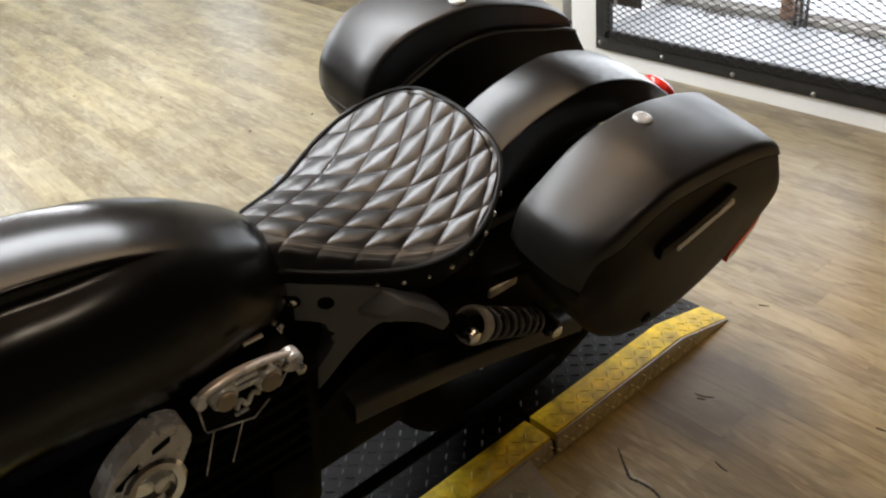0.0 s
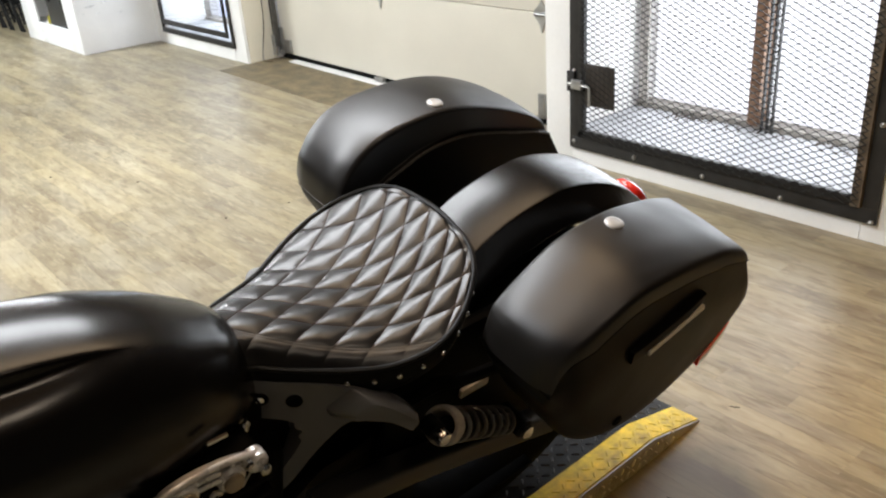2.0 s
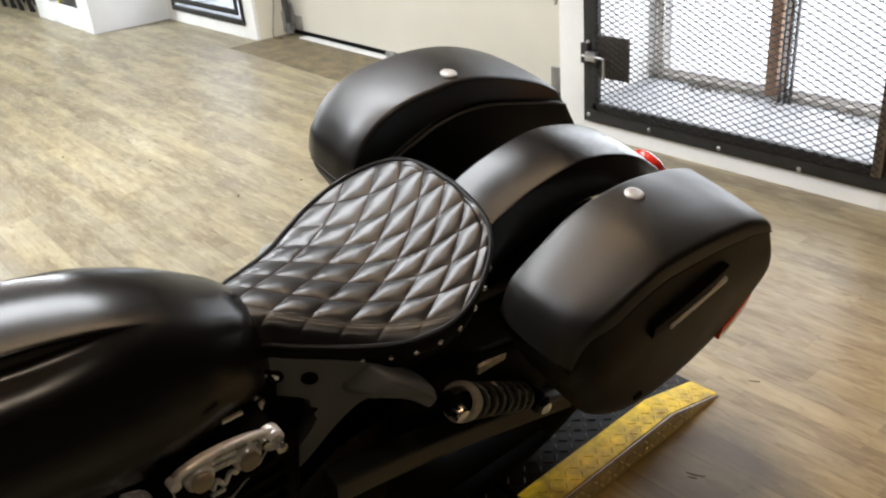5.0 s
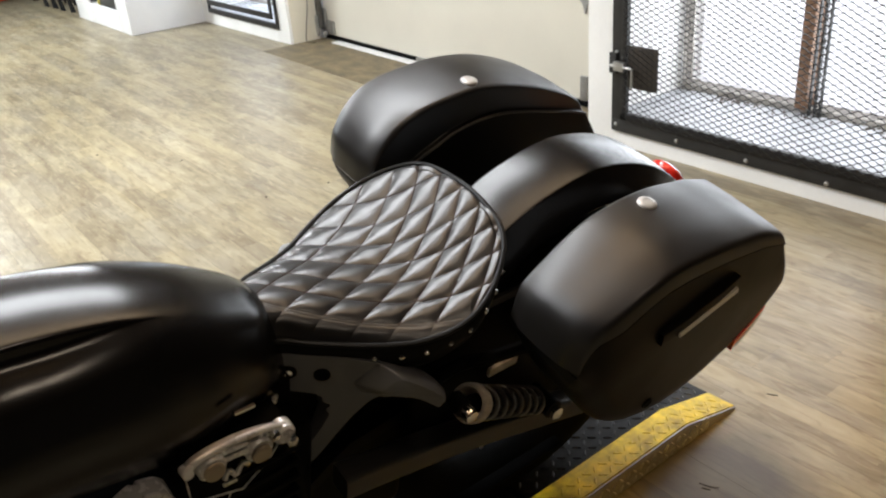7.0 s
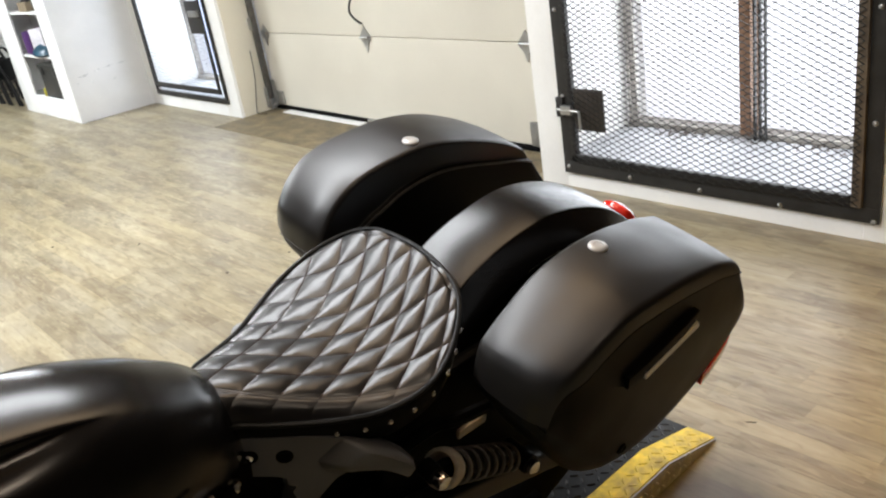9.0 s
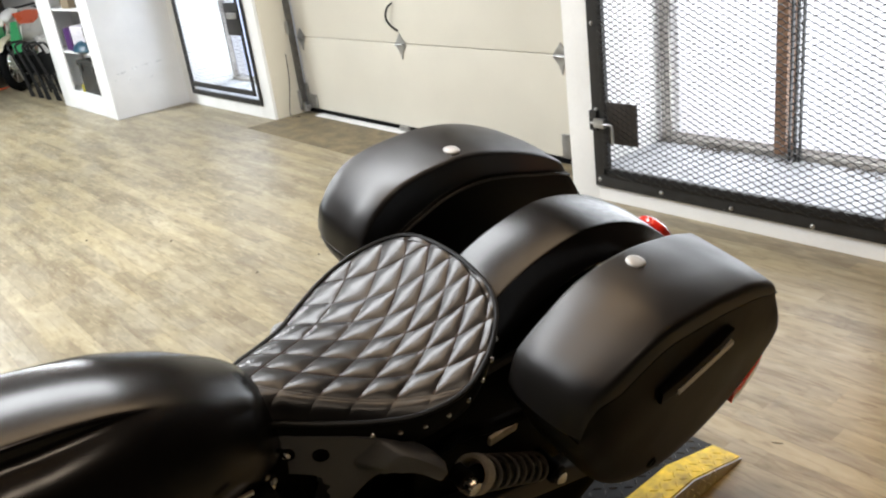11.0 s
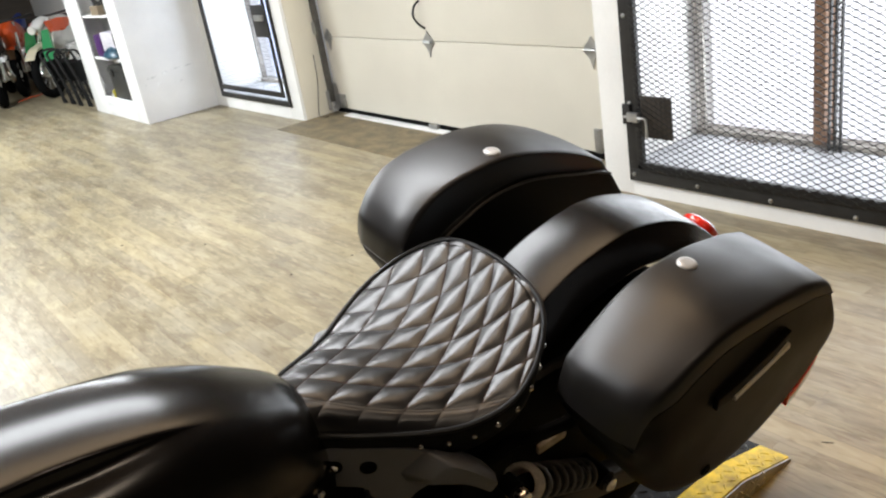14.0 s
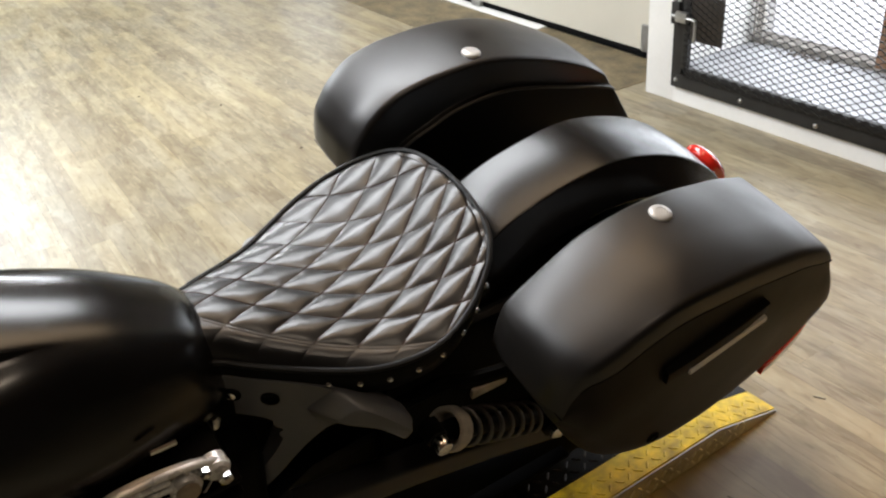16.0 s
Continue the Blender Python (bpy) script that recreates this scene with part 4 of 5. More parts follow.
lug_part(*lugs(-1.6, -0.01, 0.09, 0.655, lambda x: LT), TREAD_BLACK, lift)
lug_part(*lugs(-1.6, -0.01, 0.004, 0.082, lambda x: LT + 0.001, high=0.0022), YELLOW, lift)
lug_part(*lugs(0.012, 0.71, 0.09, 0.655, ramp_z), TREAD_BLACK, lift)
lug_part(*lugs(0.012, 0.71, 0.004, 0.082, lambda x: ramp_z(x) + 0.001, high=0.0022), YELLOW, lift)
v, f = lugs(-1.6, 0.60, -0.006, 0.045, lambda x: 0.008, pitch=0.025, long=0.023, wide=0.0065, upright=True)
lug_part([(a, -0.006 - (-0.006 - b), c) for a, b, c in v], f, TREAD_STEEL, lift)
v, f = lugs(-0.69, -0.125, -0.235, -0.01, lambda x: 0.0)
lug_part([(a, b, 0.0045 + 0.05 * (b + 0.24) / 0.235 + c) for a, b, c in v], f, TREAD_STEEL, lift)

# ---- the motorcycle: local x towards its tail, y to its right side, z up; it leans on its side stand ----
bike = thing("motorcycle", pose(1.05, 1.2863, 0.0655, 16.5, 0, 0), "matte black cruiser motorcycle with quilted solo seat and hard saddlebags", "motorcycle")

# saddlebags: rails along the lid's inner and outer edge, from front to tail
LID_FRONT = [(-0.2345, 0.855), (-0.2335, 0.878), (-0.231, 0.897)]
LEFT_BAG = dict(
    side=-1, stretch=1.0,
    top_in=LID_FRONT + [(-0.225, 0.918), (-0.184, 0.950), (-0.11, 0.990), (-0.04, 1.003), (0.015, 1.003), (0.06, 0.995), (0.12, 0.978), (0.17, 0.963), (0.25, 0.931)],
    top_out=LID_FRONT + [(-0.226, 0.915), (-0.213, 0.936), (-0.18, 0.957), (-0.142, 0.977), (-0.087, 0.994), (-0.022, 0.994), (0.05, 0.987), (0.105, 0.977), (0.167, 0.962), (0.232, 0.934), (0.25, 0.922)],
    v_in=[(-0.23, 0.190), (-0.05, 0.188), (0.02, 0.186), (0.10, 0.178), (0.17, 0.170), (0.25, 0.162)],
    v_out=[(-0.235, 0.335), (-0.2, 0.344), (-0.1, 0.348), (0.1, 0.346), (0.25, 0.337)])
RIGHT_BAG = dict(
    side=1, stretch=1.18,
    top_in=LID_FRONT + [(-0.222, 0.915), (-0.205, 0.938), (-0.178, 0.962), (-0.146, 0.980), (-0.10, 0.991), (-0.05, 0.997), (0.0, 0.999), (0.05, 0.993), (0.10, 0.981), (0.17, 0.959), (0.245, 0.928), (0.295, 0.898)],
    top_out=LID_FRONT + [(-0.222, 0.912), (-0.205, 0.934), (-0.166, 0.964), (-0.12, 0.978), (-0.076, 0.985), (0.006, 0.990), (0.08, 0.983), (0.146, 0.966), (0.22, 0.936), (0.295, 0.896)],
    v_in=[(-0.235, 0.192), (0.3, 0.192)],
    v_out=[(-0.235, 0.328), (-0.2, 0.338), (-0.1, 0.344), (0.1, 0.342), (0.3, 0.334)])
BAG_BAND = [(-0.235, 0.025), (-0.2, 0.088), (-0.113, 0.086), (-0.06, 0.072), (0.0, 0.064), (0.05, 0.059), (0.106, 0.057), (0.196, 0.053), (0.286, 0.037), (0.3, 0.034)]
BAG_HEEL = [(-0.2345, -0.231), (-0.2335, -0.224), (-0.228, -0.212), (-0.219, -0.197), (-0.203, -0.175), (-0.178, -0.145), (-0.146, -0.105), (-0.10, -0.045), (-0.05, 0.015), (0.0, 0.08), (0.05, 0.145), (0.10, 0.205), (0.15, 0.26), (0.20, 0.313), (0.23, 0.343), (0.25, 0.355)]
BAG_BOTTOM = [(-0.231, 0.842), (-0.222, 0.822), (-0.212, 0.805), (-0.197, 0.783), (-0.175, 0.745), (-0.145, 0.700), (-0.105, 0.655), (-0.045, 0.618), (0.015, 0.600), (0.08, 0.598), (0.145, 0.608), (0.205, 0.627), (0.26, 0.650), (0.313, 0.680), (0.343, 0.706), (0.355, 0.735)]


def bag_ring(bag, a):
    """One section of a saddlebag whose lid stands at a, with a counted before the rear is stretched."""
    k = bag["stretch"] if a > 0 else 1.0
    wi, wo = smooth_at(bag["top_in"], a * k), smooth_at(bag["top_out"], a * k)
    vi, vo = smooth_at(bag["v_in"], a * k), smooth_at(bag["v_out"], a * k)
    heel = smooth_at(BAG_HEEL, a)
    wb = smooth_at(BAG_BOTTOM, heel)
    low = wi - min(smooth_at(BAG_BAND, a * k), 0.6 * (wi - wb))
    h = min(1.0, (wo - wb) / 0.25)
    pts = [(vi - 0.008, wb), (vi - 0.008, low), (vi + 0.001, low + 0.005 * h), (vi, wi - 0.005 * h), (vi + 0.006, wi), (vi + 0.05, wi + (wo - wi) * 0.33 + 0.004 * h), (vo - 0.045, wi + (wo - wi) * 0.67 + 0.004 * h), (vo, wo),
           (vo + 0.007 * h, wo - 0.029 * h), (vo + 0.004 * h, wo - 0.031 * h), (vo + 0.014 * h, wo - 0.12 * h), (vo + 0.006 * h, wb + 0.055 * h), (vo - 0.024 * h, wb)]
    ring = rounded(pts, [0.02, 0.003, 0.002, 0.003, 0.006, 0.03, 0.03, 0.009, 0.0015, 0.0015, 0.05, 0.04, 0.02], 4)
    mid, half = (vi + vo) / 2, (vo - vi) / 2
    nose = 0.012 * max(0.0, min(1.0, (-0.10 - a) / 0.12))
    out = []
    for p in ring:
        wt = wi + (wo - wi) * max(0.0, min(1.0, (p.x - vi) / (vo - vi)))
        f = max(0.0, min(1.0, (wt - p.y) / max(wt - wb, 1e-3)))
        u = a + (heel - a) * f + nose * min(1.0, abs(p.x - mid) / half) ** 4
        out.append(Vector((u * (k if u > 0 else 1.0), bag["side"] * p.x, p.y)))
    return out


def bag_side(bag, x, z):
    """The outer wall's place at x along and z up."""
    best = min((p for k in range(60) for p in bag_ring(bag, -0.22 + 0.47 * k / 59)[9 * 5:12 * 5]), key=lambda p: (p.x - x) ** 2 + (p.z - z) ** 2)
    return Vector((x, best.y, z))


def saddlebag(shape, label):
    side = shape["side"]
    stations = [-0.2345, -0.2342, -0.2336, -0.2325, -0.231, -0.2285, -0.225, -0.220, -0.213, -0.205] + [-0.195 + 0.443 * k / 30 for k in range(31)]
    rings = [bag_ring(shape, a) for a in stations]
    for grow, back in ((0.985, 0.0018), (0.955, 0.0026)):
        mid = sum(rings[len(stations) - 1], Vector()) / len(rings[0])
        rings.append([mid + (p - mid) * grow + Vector((back, 0, 0)) for p in rings[len(stations) - 1]])
    k = len(rings[0])
    first, last = 2 * 5, 8 * 5 + 2
    lid = [[(r[i] + (r[i] - sum(r, Vector()) / k).normalized() * 0.0015) for i in range(first, last + 1)] for r in rings]
    body = [[r[i % k] for i in range(last, k + first + 1)] for r in rings]
    bag = part("saddlebag", loft(body, closed=False), BAG_SHADED, bike, label)
    for nm, r in (("front_shell", rings[0]), ("rear_shell", rings[-1])):
        cap = bmesh.new()
        vs = [cap.verts.new(p) for p in r]
        c = cap.verts.new(sum((v.co for v in vs), Vector()) / k)
        for i in range(k):
            cap.faces.new((vs[i], vs[(i + 1) % k], c))
        part(nm, cap, BAG_SHADED, bag)
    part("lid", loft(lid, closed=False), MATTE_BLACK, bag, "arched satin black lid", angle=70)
    part("inner_lip", tube([r[7] + Vector((0, -side * 0.002, 0)) for r in rings[8:len(stations)]], 0.0026, 8), MATTE_BLACK, bag, "rolled lip along the inner side")
    part("lid_seam", tube([r[-1] for r in lid[6:]], 0.0011, 6), BLACK_PLASTIC, bag)
    if side > 0:
        nose = [Vector((-0.2352 + 0.012 * min(1.0, abs(0.2 * i - 1)) ** 4, side * (0.198 + 0.0135 * i), 0.853)) for i in range(11)]
        part("lid_seam", tube(nose[1:9], 0.0008, 6), SEAM_GREY, bag, "pale lid seam across the front")
    # push-button lock in the lid
    lu, lv = (0.000, 0.2215) if side < 0 else (0.004, 0.2185)
    vi, vo = smooth_at(shape["v_in"], lu), smooth_at(shape["v_out"], lu)
    wl = smooth_at(shape["top_in"], lu) + (smooth_at(shape["top_out"], lu) - smooth_at(shape["top_in"], lu)) * (lv - vi) / (vo - vi) + 0.0035
    lk = lathe([(-0.008, 0.016), (0.0015, 0.016), (0.0035, 0.0145), (0.0047, 0.012), (0.0052, 0.008), (0.0046, 0.0075), (0.0046, 0.001)], (lu, side * lv, wl), (0.03, side * 0.03, 1), 24)
    part("lock", lk, LOCK_STEEL, bag, "round chrome lock button")
    # long trim bar on the outer side
    a, b = bag_side(shape, -0.082, 0.876), bag_side(shape, 0.096, 0.909)
    d = (b - a).normalized()
    o = Vector((0.02, side, -0.03)).normalized()
    up = o.cross(d).normalized()
    if up.z < 0:
        up = -up

    def bar(p0, p1, h, t, bev):
        ring = rounded([(-h, -0.01), (-h, t), (h, t), (h, -0.01)], [0.001, bev, bev, 0.001], 3)
        n = 4
        return loft([[p0 + (p1 - p0) * (i / n) + up * q.x * (0.8 if i in (0, n) else 1) + o * q.y * (0.7 if i in (0, n) else 1) for q in ring] for i in range(n + 1)])
    part("trim_bar", bar(a, b, 0.0165, 0.012, 0.003), BLACK_PLASTIC, bag, "raised black trim bar")
    edge3 = [(-0.0165, 0.008), (-0.0165, 0.0142), (-0.0150, 0.0152), (-0.0065, 0.0137), (-0.0060, 0.008)]
    part("trim_inlay", loft([[a + d * q + up * e + o * f for e, f in edge3] for q in (0.036, 0.11, (b - a).length - 0.006)]), TRIM_SILVER, bag, "brushed silver inlay")
    ra, rb = bag_side(shape, 0.214, 0.686), bag_side(shape, 0.300, 0.726)
    part("reflector", bar(ra, rb, 0.018, 0.006, 0.003), RED_LENS, bag, "red rear reflector")
    part("plug", lathe([(-0.002, 0.011), (0.002, 0.011), (0.003, 0.009), (0.001, 0.007), (0.001, 0.001)], bag_side(shape, -0.03, 0.688), (0, side, -0.1), 12), BLACK_PLASTIC, bag)
    return bag


saddlebag(LEFT_BAG, "satin black hard saddlebag on the left side")
saddlebag(RIGHT_BAG, "satin black hard saddlebag on the right side")

# rear fender
ARC = [(-0.26, 0.70), (-0.20, 0.80), (-0.155, 0.862), (-0.11, 0.899), (-0.065, 0.920), (-0.02, 0.933), (0.034, 0.943), (0.08, 0.945), (0.14, 0.935), (0.20, 0.916), (0.25, 0.893), (0.30, 0.862), (0.36, 0.815), (0.40, 0.776)]


def fender_ring(u, k=1.0):
    half = [(0.0, 0.0055), (0.025, 0.0045), (0.045, 0.0030), (0.054, 0.0020), (0.0575, 0.0017), (0.0592, 0.0010), (0.0606, -0.0006), (0.064, -0.0050), (0.073, -0.0175), (0.082, -0.031), (0.089, -0.043), (0.0925, -0.051), (0.093, -0.056)]
    prof = [(-v, h) for v, h in half[::-1]] + half[1:]
    prof += [(v * 0.965, h - 0.006) for v, h in prof[::-1]]
    w = smooth_at(ARC, u)
    t = Vector((0.02, smooth_at(ARC, u + 0.01) - smooth_at(ARC, u - 0.01))).normalized()
    n = Vector((-t.y, t.x))
    # the valances hang towards the axle
    return [(u + n.x * h * (1.0 if h > -0.03 else 0.6), v * k, w + n.y * h) for v, h in prof]


part("rear_fender", loft([fender_ring(-0.24 + 0.635 * i / 44, 1.0 - 0.10 * max(0, (i - 34) / 10)) for i in range(45)]), TANK_BLACK, bike, "long satin black rear fender", angle=35)
lamp = rounded([(0.376, 0.770), (0.366, 0.812), (0.378, 0.822), (0.398, 0.812), (0.426, 0.784), (0.444, 0.757), (0.430, 0.742), (0.400, 0.752)], [0.006, 0.008, 0.012, 0.02, 0.02, 0.012, 0.008, 0.008], 4)
tail = part("tail_lamp", loft([[(0.402 + (p.x - 0.395) * k, 0.9 * v, 0.768 + (p.y - 0.765) * k) for p in lamp] for v, k in ((-0.0405, 0.35), (-0.040, 0.55), (-0.037, 0.72), (-0.031, 0.85), (-0.020, 0.95), (0.0, 1.0), (0.020, 0.95), (0.031, 0.85), (0.037, 0.72), (0.040, 0.55), (0.0405, 0.35))]), RED_LENS, bike, "glossy red domed tail lamp")

# rear wheel, hub and swingarm
wheel(bike, (0.07, 0, 0.40), 0.40, 0.075, "rear_wheel")
wheel(bike, (-1.50, 0, 0.40), 0.40, 0.065, "front_wheel")
for side in (-1, 1):
    part("swingarm", loft([[(u, side * (0.15 + q.x), w + q.y) for q in rounded([(-0.02, -0.028), (-0.02, 0.026), (0.022, 0.022), (0.024, -0.028)], [0.008] * 4, 3)] for u, w in ((-0.50, 0.60), (-0.44, 0.588), (-0.30, 0.553), (-0.15, 0.505), (0.0, 0.452), (0.09, 0.420))]), SWINGARM, bike, "satin dark swingarm")
part("belt_guard", loft([[(u, -0.10 + dv, w + dw) for dv, dw in ((0, 0), (0.05, 0.004), (0.05, -0.02), (0, -0.03))] for u, w in ((-0.56, 0.52), (-0.45, 0.60), (-0.3, 0.62), (-0.15, 0.60), (0.0, 0.56))]), BLACK_PLASTIC, bike, "black belt guard")
part("belt", box(-0.55, 0.06, -0.165, -0.14, 0.30, 0.31, 0.002), RUBBER, bike)

# shock absorbers
for side in (-1, 1):
    a, b = Vector((-0.312, side * 0.198, 0.712)), Vector((-0.046, side * 0.162, 0.515))
    d = (b - a).normalized()
    L = (b - a).length
    shock = part("shock_absorber", lathe([(0.0, 0.010), (0.03, 0.012), (0.05, 0.016), (L * 0.6, 0.016), (L * 0.62, 0.013), (L - 0.02, 0.013), (L, 0.012)], a, d, 18), BLACK_PLASTIC, bike, "coil-over rear shock absorber")
    q = d.orthogonal().normalized()
    w = d.cross(q)
    turns, n = 6.5, 180
    part("spring", tube([a + d * (0.075 + (L - 0.12) * i / n) + (0.0275 - 0.003 * i / n) * (math.cos(2 * math.pi * turns * i / n) * q + math.sin(2 * math.pi * turns * i / n) * w) for i in range(n + 1)], 0.0037, 8), SPRING, shock, "dark coil spring")
    part("preload_collar", lathe([(0.060, 0.022), (0.034, 0.024), (0.030, 0.027), (0.031, 0.032), (0.034, 0.0335), (0.050, 0.0335), (0.053, 0.030), (0.060, 0.030), (0.064, 0.027), (0.064, 0.020)], a, d, 26), WORN_STEEL, shock, "worn tan metal preload collar")
    part("mount_bolt", lathe([(-0.005, 0.012), (0.006, 0.0135), (0.014, 0.012), (0.018, 0.006)], a + Vector((0.0, side * 0.02, 0)), (0, side, 0), 12), CHROME, shock, "chrome mounting bolt")
    part("mount_eye", lathe([(-0.014, 0.016), (0.014, 0.016)], a, (0, side, 0), 16), BLACK_PLASTIC, shock)
    part("mount_bolt", lathe([(-0.005, 0.013), (0.012, 0.014), (0.018, 0.006)], b + Vector((0, side * 0.03, 0)), (0, side, 0), 12), CHROME, shock, "chrome mounting bolt")
    part("mount_eye", lathe([(-0.03, 0.020), (0.03, 0.020)], b, (0, side, 0), 16), BLACK_PLASTIC, shock)

# saddlebag supports and the sub-frame behind, made deep to fill a dark gap
for side in (-1, 1):
    part("bag_bracket", tube(curve_through([(-0.33, side * 0.13, 0.70), (-0.26, side * 0.15, 0.735), (-0.2, side * 0.18, 0.75), (0.15, side * 0.19, 0.70)], 14), 0.012, 8), BLACK_PLASTIC, bike)
    part("bracket_tab", box(-0.226, -0.163, side * 0.170 - 0.004, side * 0.170 + 0.004, 0.697, 0.716, 0.003), WORN_STEEL, bike, "worn bare bracket tab")
    part("sub_frame_fill", box(-0.34, 0.2, side * 0.11 - 0.012, side * 0.11 + 0.012, 0.44, 0.80, 0.01), BLACK_PLASTIC, bike)

# black blocks added where the gap behind the side cover lies in the dark
part("seat_gap_fill", box(-0.60, -0.30, -0.075, 0.075, 0.30, 0.83, 0.02, segs=3), ENGINE_BLACK, bike, "black block under the seat, added to fill a dark gap")
part("fender_gap_fill", loft([[(u, v, w) for v, w in ((-0.085, w0), (-0.085, w0 + 0.30), (0.085, w0 + 0.30), (0.085, w0))] for u, w0 in ((-0.30, 0.44), (-0.18, 0.52))]), ENGINE_BLACK, bike)

# cast side cover under the seat
K = -0.63


def cover_point(u, w, out, side):
    return Vector((u, side * (0.074 - K * (u + 0.545) + out), w))


for side in (-1, 1):
    outline = rounded([(-0.560, 0.848), (-0.468, 0.837), (-0.424, 0.825), (-0.386, 0.802), (-0.360, 0.781), (-0.344, 0.764), (-0.357, 0.731), (-0.392, 0.757), (-0.422, 0.761), (-0.442, 0.747), (-0.463, 0.711), (-0.484, 0.666), (-0.505, 0.615), (-0.535, 0.56), (-0.553, 0.56), (-0.522, 0.635), (-0.500, 0.690), (-0.491, 0.724), (-0.496, 0.747), (-0.512, 0.762), (-0.553, 0.771), (-0.575, 0.776), (-0.567, 0.809)],
                      [0.010, 0.02, 0.02, 0.02, 0.02, 0.006, 0.006, 0.02, 0.02, 0.02, 0.02, 0.02, 0.02, 0.004, 0.004, 0.02, 0.02, 0.015, 0.012, 0.012, 0.01, 0.006, 0.01], 3)
    cover = part("side_cover", extruded(outline, 1, lambda p, d: cover_point(p.x, p.y, -0.03 + 0.03 * d, side), 0.006), DARK_FRAME, bike, "dark grey cast side frame cover")
    arm = [(-0.459, 0.769), (-0.466, 0.786), (-0.434, 0.829), (-0.393, 0.808), (-0.364, 0.787), (-0.349, 0.770), (-0.361, 0.737), (-0.396, 0.764), (-0.429, 0.767)]
    mid = [(-0.436, 0.778), (-0.440, 0.786), (-0.419, 0.816), (-0.391, 0.800), (-0.367, 0.780), (-0.356, 0.768), (-0.364, 0.748), (-0.394, 0.772), (-0.424, 0.775)]
    rim = [0.006, 0.006, 0.012, 0.02, 0.015, 0.005, 0.005, 0.02, 0.012]
    part("raised_arm", loft([[cover_point(p.x, p.y, h, side) for p in rounded(q, rim, 3)] for q, h in ((arm, -0.004), (arm, 0.004), (mid, 0.021), ([(0.96 * x - 0.016, 0.96 * y + 0.0312) for x, y in mid], 0.0222))]), DARK_FRAME, cover)
    # black discs set on the plate stand for the darkness inside its holes
    for u, w, r in ((-0.545, 0.810, 0.0125), (-0.504, 0.804, 0.0125)):
        part("hole", lathe([(-0.001, r), (0.0016, r), (0.0018, r * 0.9), (0.0010, r * 0.8), (0.0010, 0.001)], cover_point(u, w, 0.0, side), (K, side, 0), 18), ENGINE_BLACK, cover, "black disc for the dark of a bolt recess")
    part("cover_bolt", lathe([(0, 0.007), (0.004, 0.007), (0.006, 0.003)], cover_point(-0.546, 0.811, 0.001, side), (K, side, 0), 10), CHROME, cover, "bright bolt head")
    part("frame_stud", lathe([(0, 0.008), (0.006, 0.011), (0.012, 0.008), (0.018, 0.011), (0.024, 0.006)], (-0.576, side * 0.072, 0.762), (0.1, side * 0.2, 1), 12), CHROME, bike, "bright ringed stud")

# engine: dark block, bright head castings and rocker boxes
part("engine_block", box(-1.0, -0.52, -0.12, 0.12, 0.25, 0.74, 0.04, segs=3), ENGINE_BLACK, bike, "black engine block")
part("crankcase", lathe([(-0.17, 0.10), (-0.165, 0.17), (0.165, 0.17), (0.17, 0.10)], (-0.80, 0, 0.38), (0, 1, 0), 28), ENGINE_BLACK, bike, "black crankcase")


def head_point(f, g, out=0.0):
    """On the slanted face of the rear cylinder head: f along it, g across it."""
    return Vector((-0.748 + 0.165 * f, -0.155 - out + 0.015 * f, 0.842 - 0.045 * f + g))


HEAD = [(0.03, -0.014), (0.08, -0.003), (0.25, 0.009), (0.48, 0.014), (0.72, 0.013), (0.92, 0.004), (0.97, -0.008), (0.92, -0.030), (0.82, -0.030), (0.6, -0.012), (0.4, -0.018), (0.2, -0.034), (0.06, -0.024)]
HEAD_BACK = mat("dull_grey_casting", (0.42, 0.40, 0.37), 0.48, metal=0.4, vary=0.3, scale=40, fine=200, bump=0.2, depth=0.0006)
head = part("cylinder_head", extruded(rounded([(0.165 * a, c) for a, c in HEAD], [0.014] * 13, 4), 1, lambda p, d: head_point(p.x / 0.165, p.y, 0.006 * d), 0.002), HEAD_BACK, bike, "silver cylinder head casting with bright ribs")
rim = curve_through([head_point(f, g, 0.010) for f, g in ((0.02, -0.018), (0.07, -0.008), (0.16, 0.001), (0.29, 0.008), (0.48, 0.012), (0.69, 0.013), (0.84, 0.010), (0.93, 0.004), (0.97, -0.008), (0.93, -0.022))], 40)
part("rim", tube(rim, [0.0052 + 0.002 * (i > 30) for i in range(40)], 10), CAST_ALU, head, "bright arched rim")
for f, g in ((0.24, -0.019), (0.66, -0.020)):
    boss = part("boss", lathe([(-0.008, 0.020), (0.008, 0.020), (0.012, 0.017), (0.012, 0.001)], head_point(f, g, 0.008), (0, -1, 0.1), 22), CAST_ALU, head)
    part("plug", lathe([(0, 0.0145), (0.004, 0.0145), (0.006, 0.012), (0.0055, 0.004), (0.0055, 0.001)], head_point(f, g, 0.0205), (0, -1, 0.1), 20), TAN_PLUG, boss, "round tan machined plug")
    for df, dg in ((0.04, 0.028), (0.13, 0.024)):
        part("web", tube([head_point(f + 0.3 * df, g + 0.012, 0.010), head_point(f + df, g + dg, 0.009)], 0.0042, 8), CAST_ALU, head)
for dg in (-0.014, 0.001):
    part("web", tube([head_point(0.34, dg - 0.002, 0.012), head_point(0.56, dg, 0.012)], 0.0042, 8), CAST_ALU, head)
part("lobe", lathe([(-0.006, 0.017), (0.012, 0.016), (0.016, 0.012), (0.016, 0.001)], head_point(0.90, -0.006, 0.006), (0, -1, 0.1), 16), CAST_ALU, head)
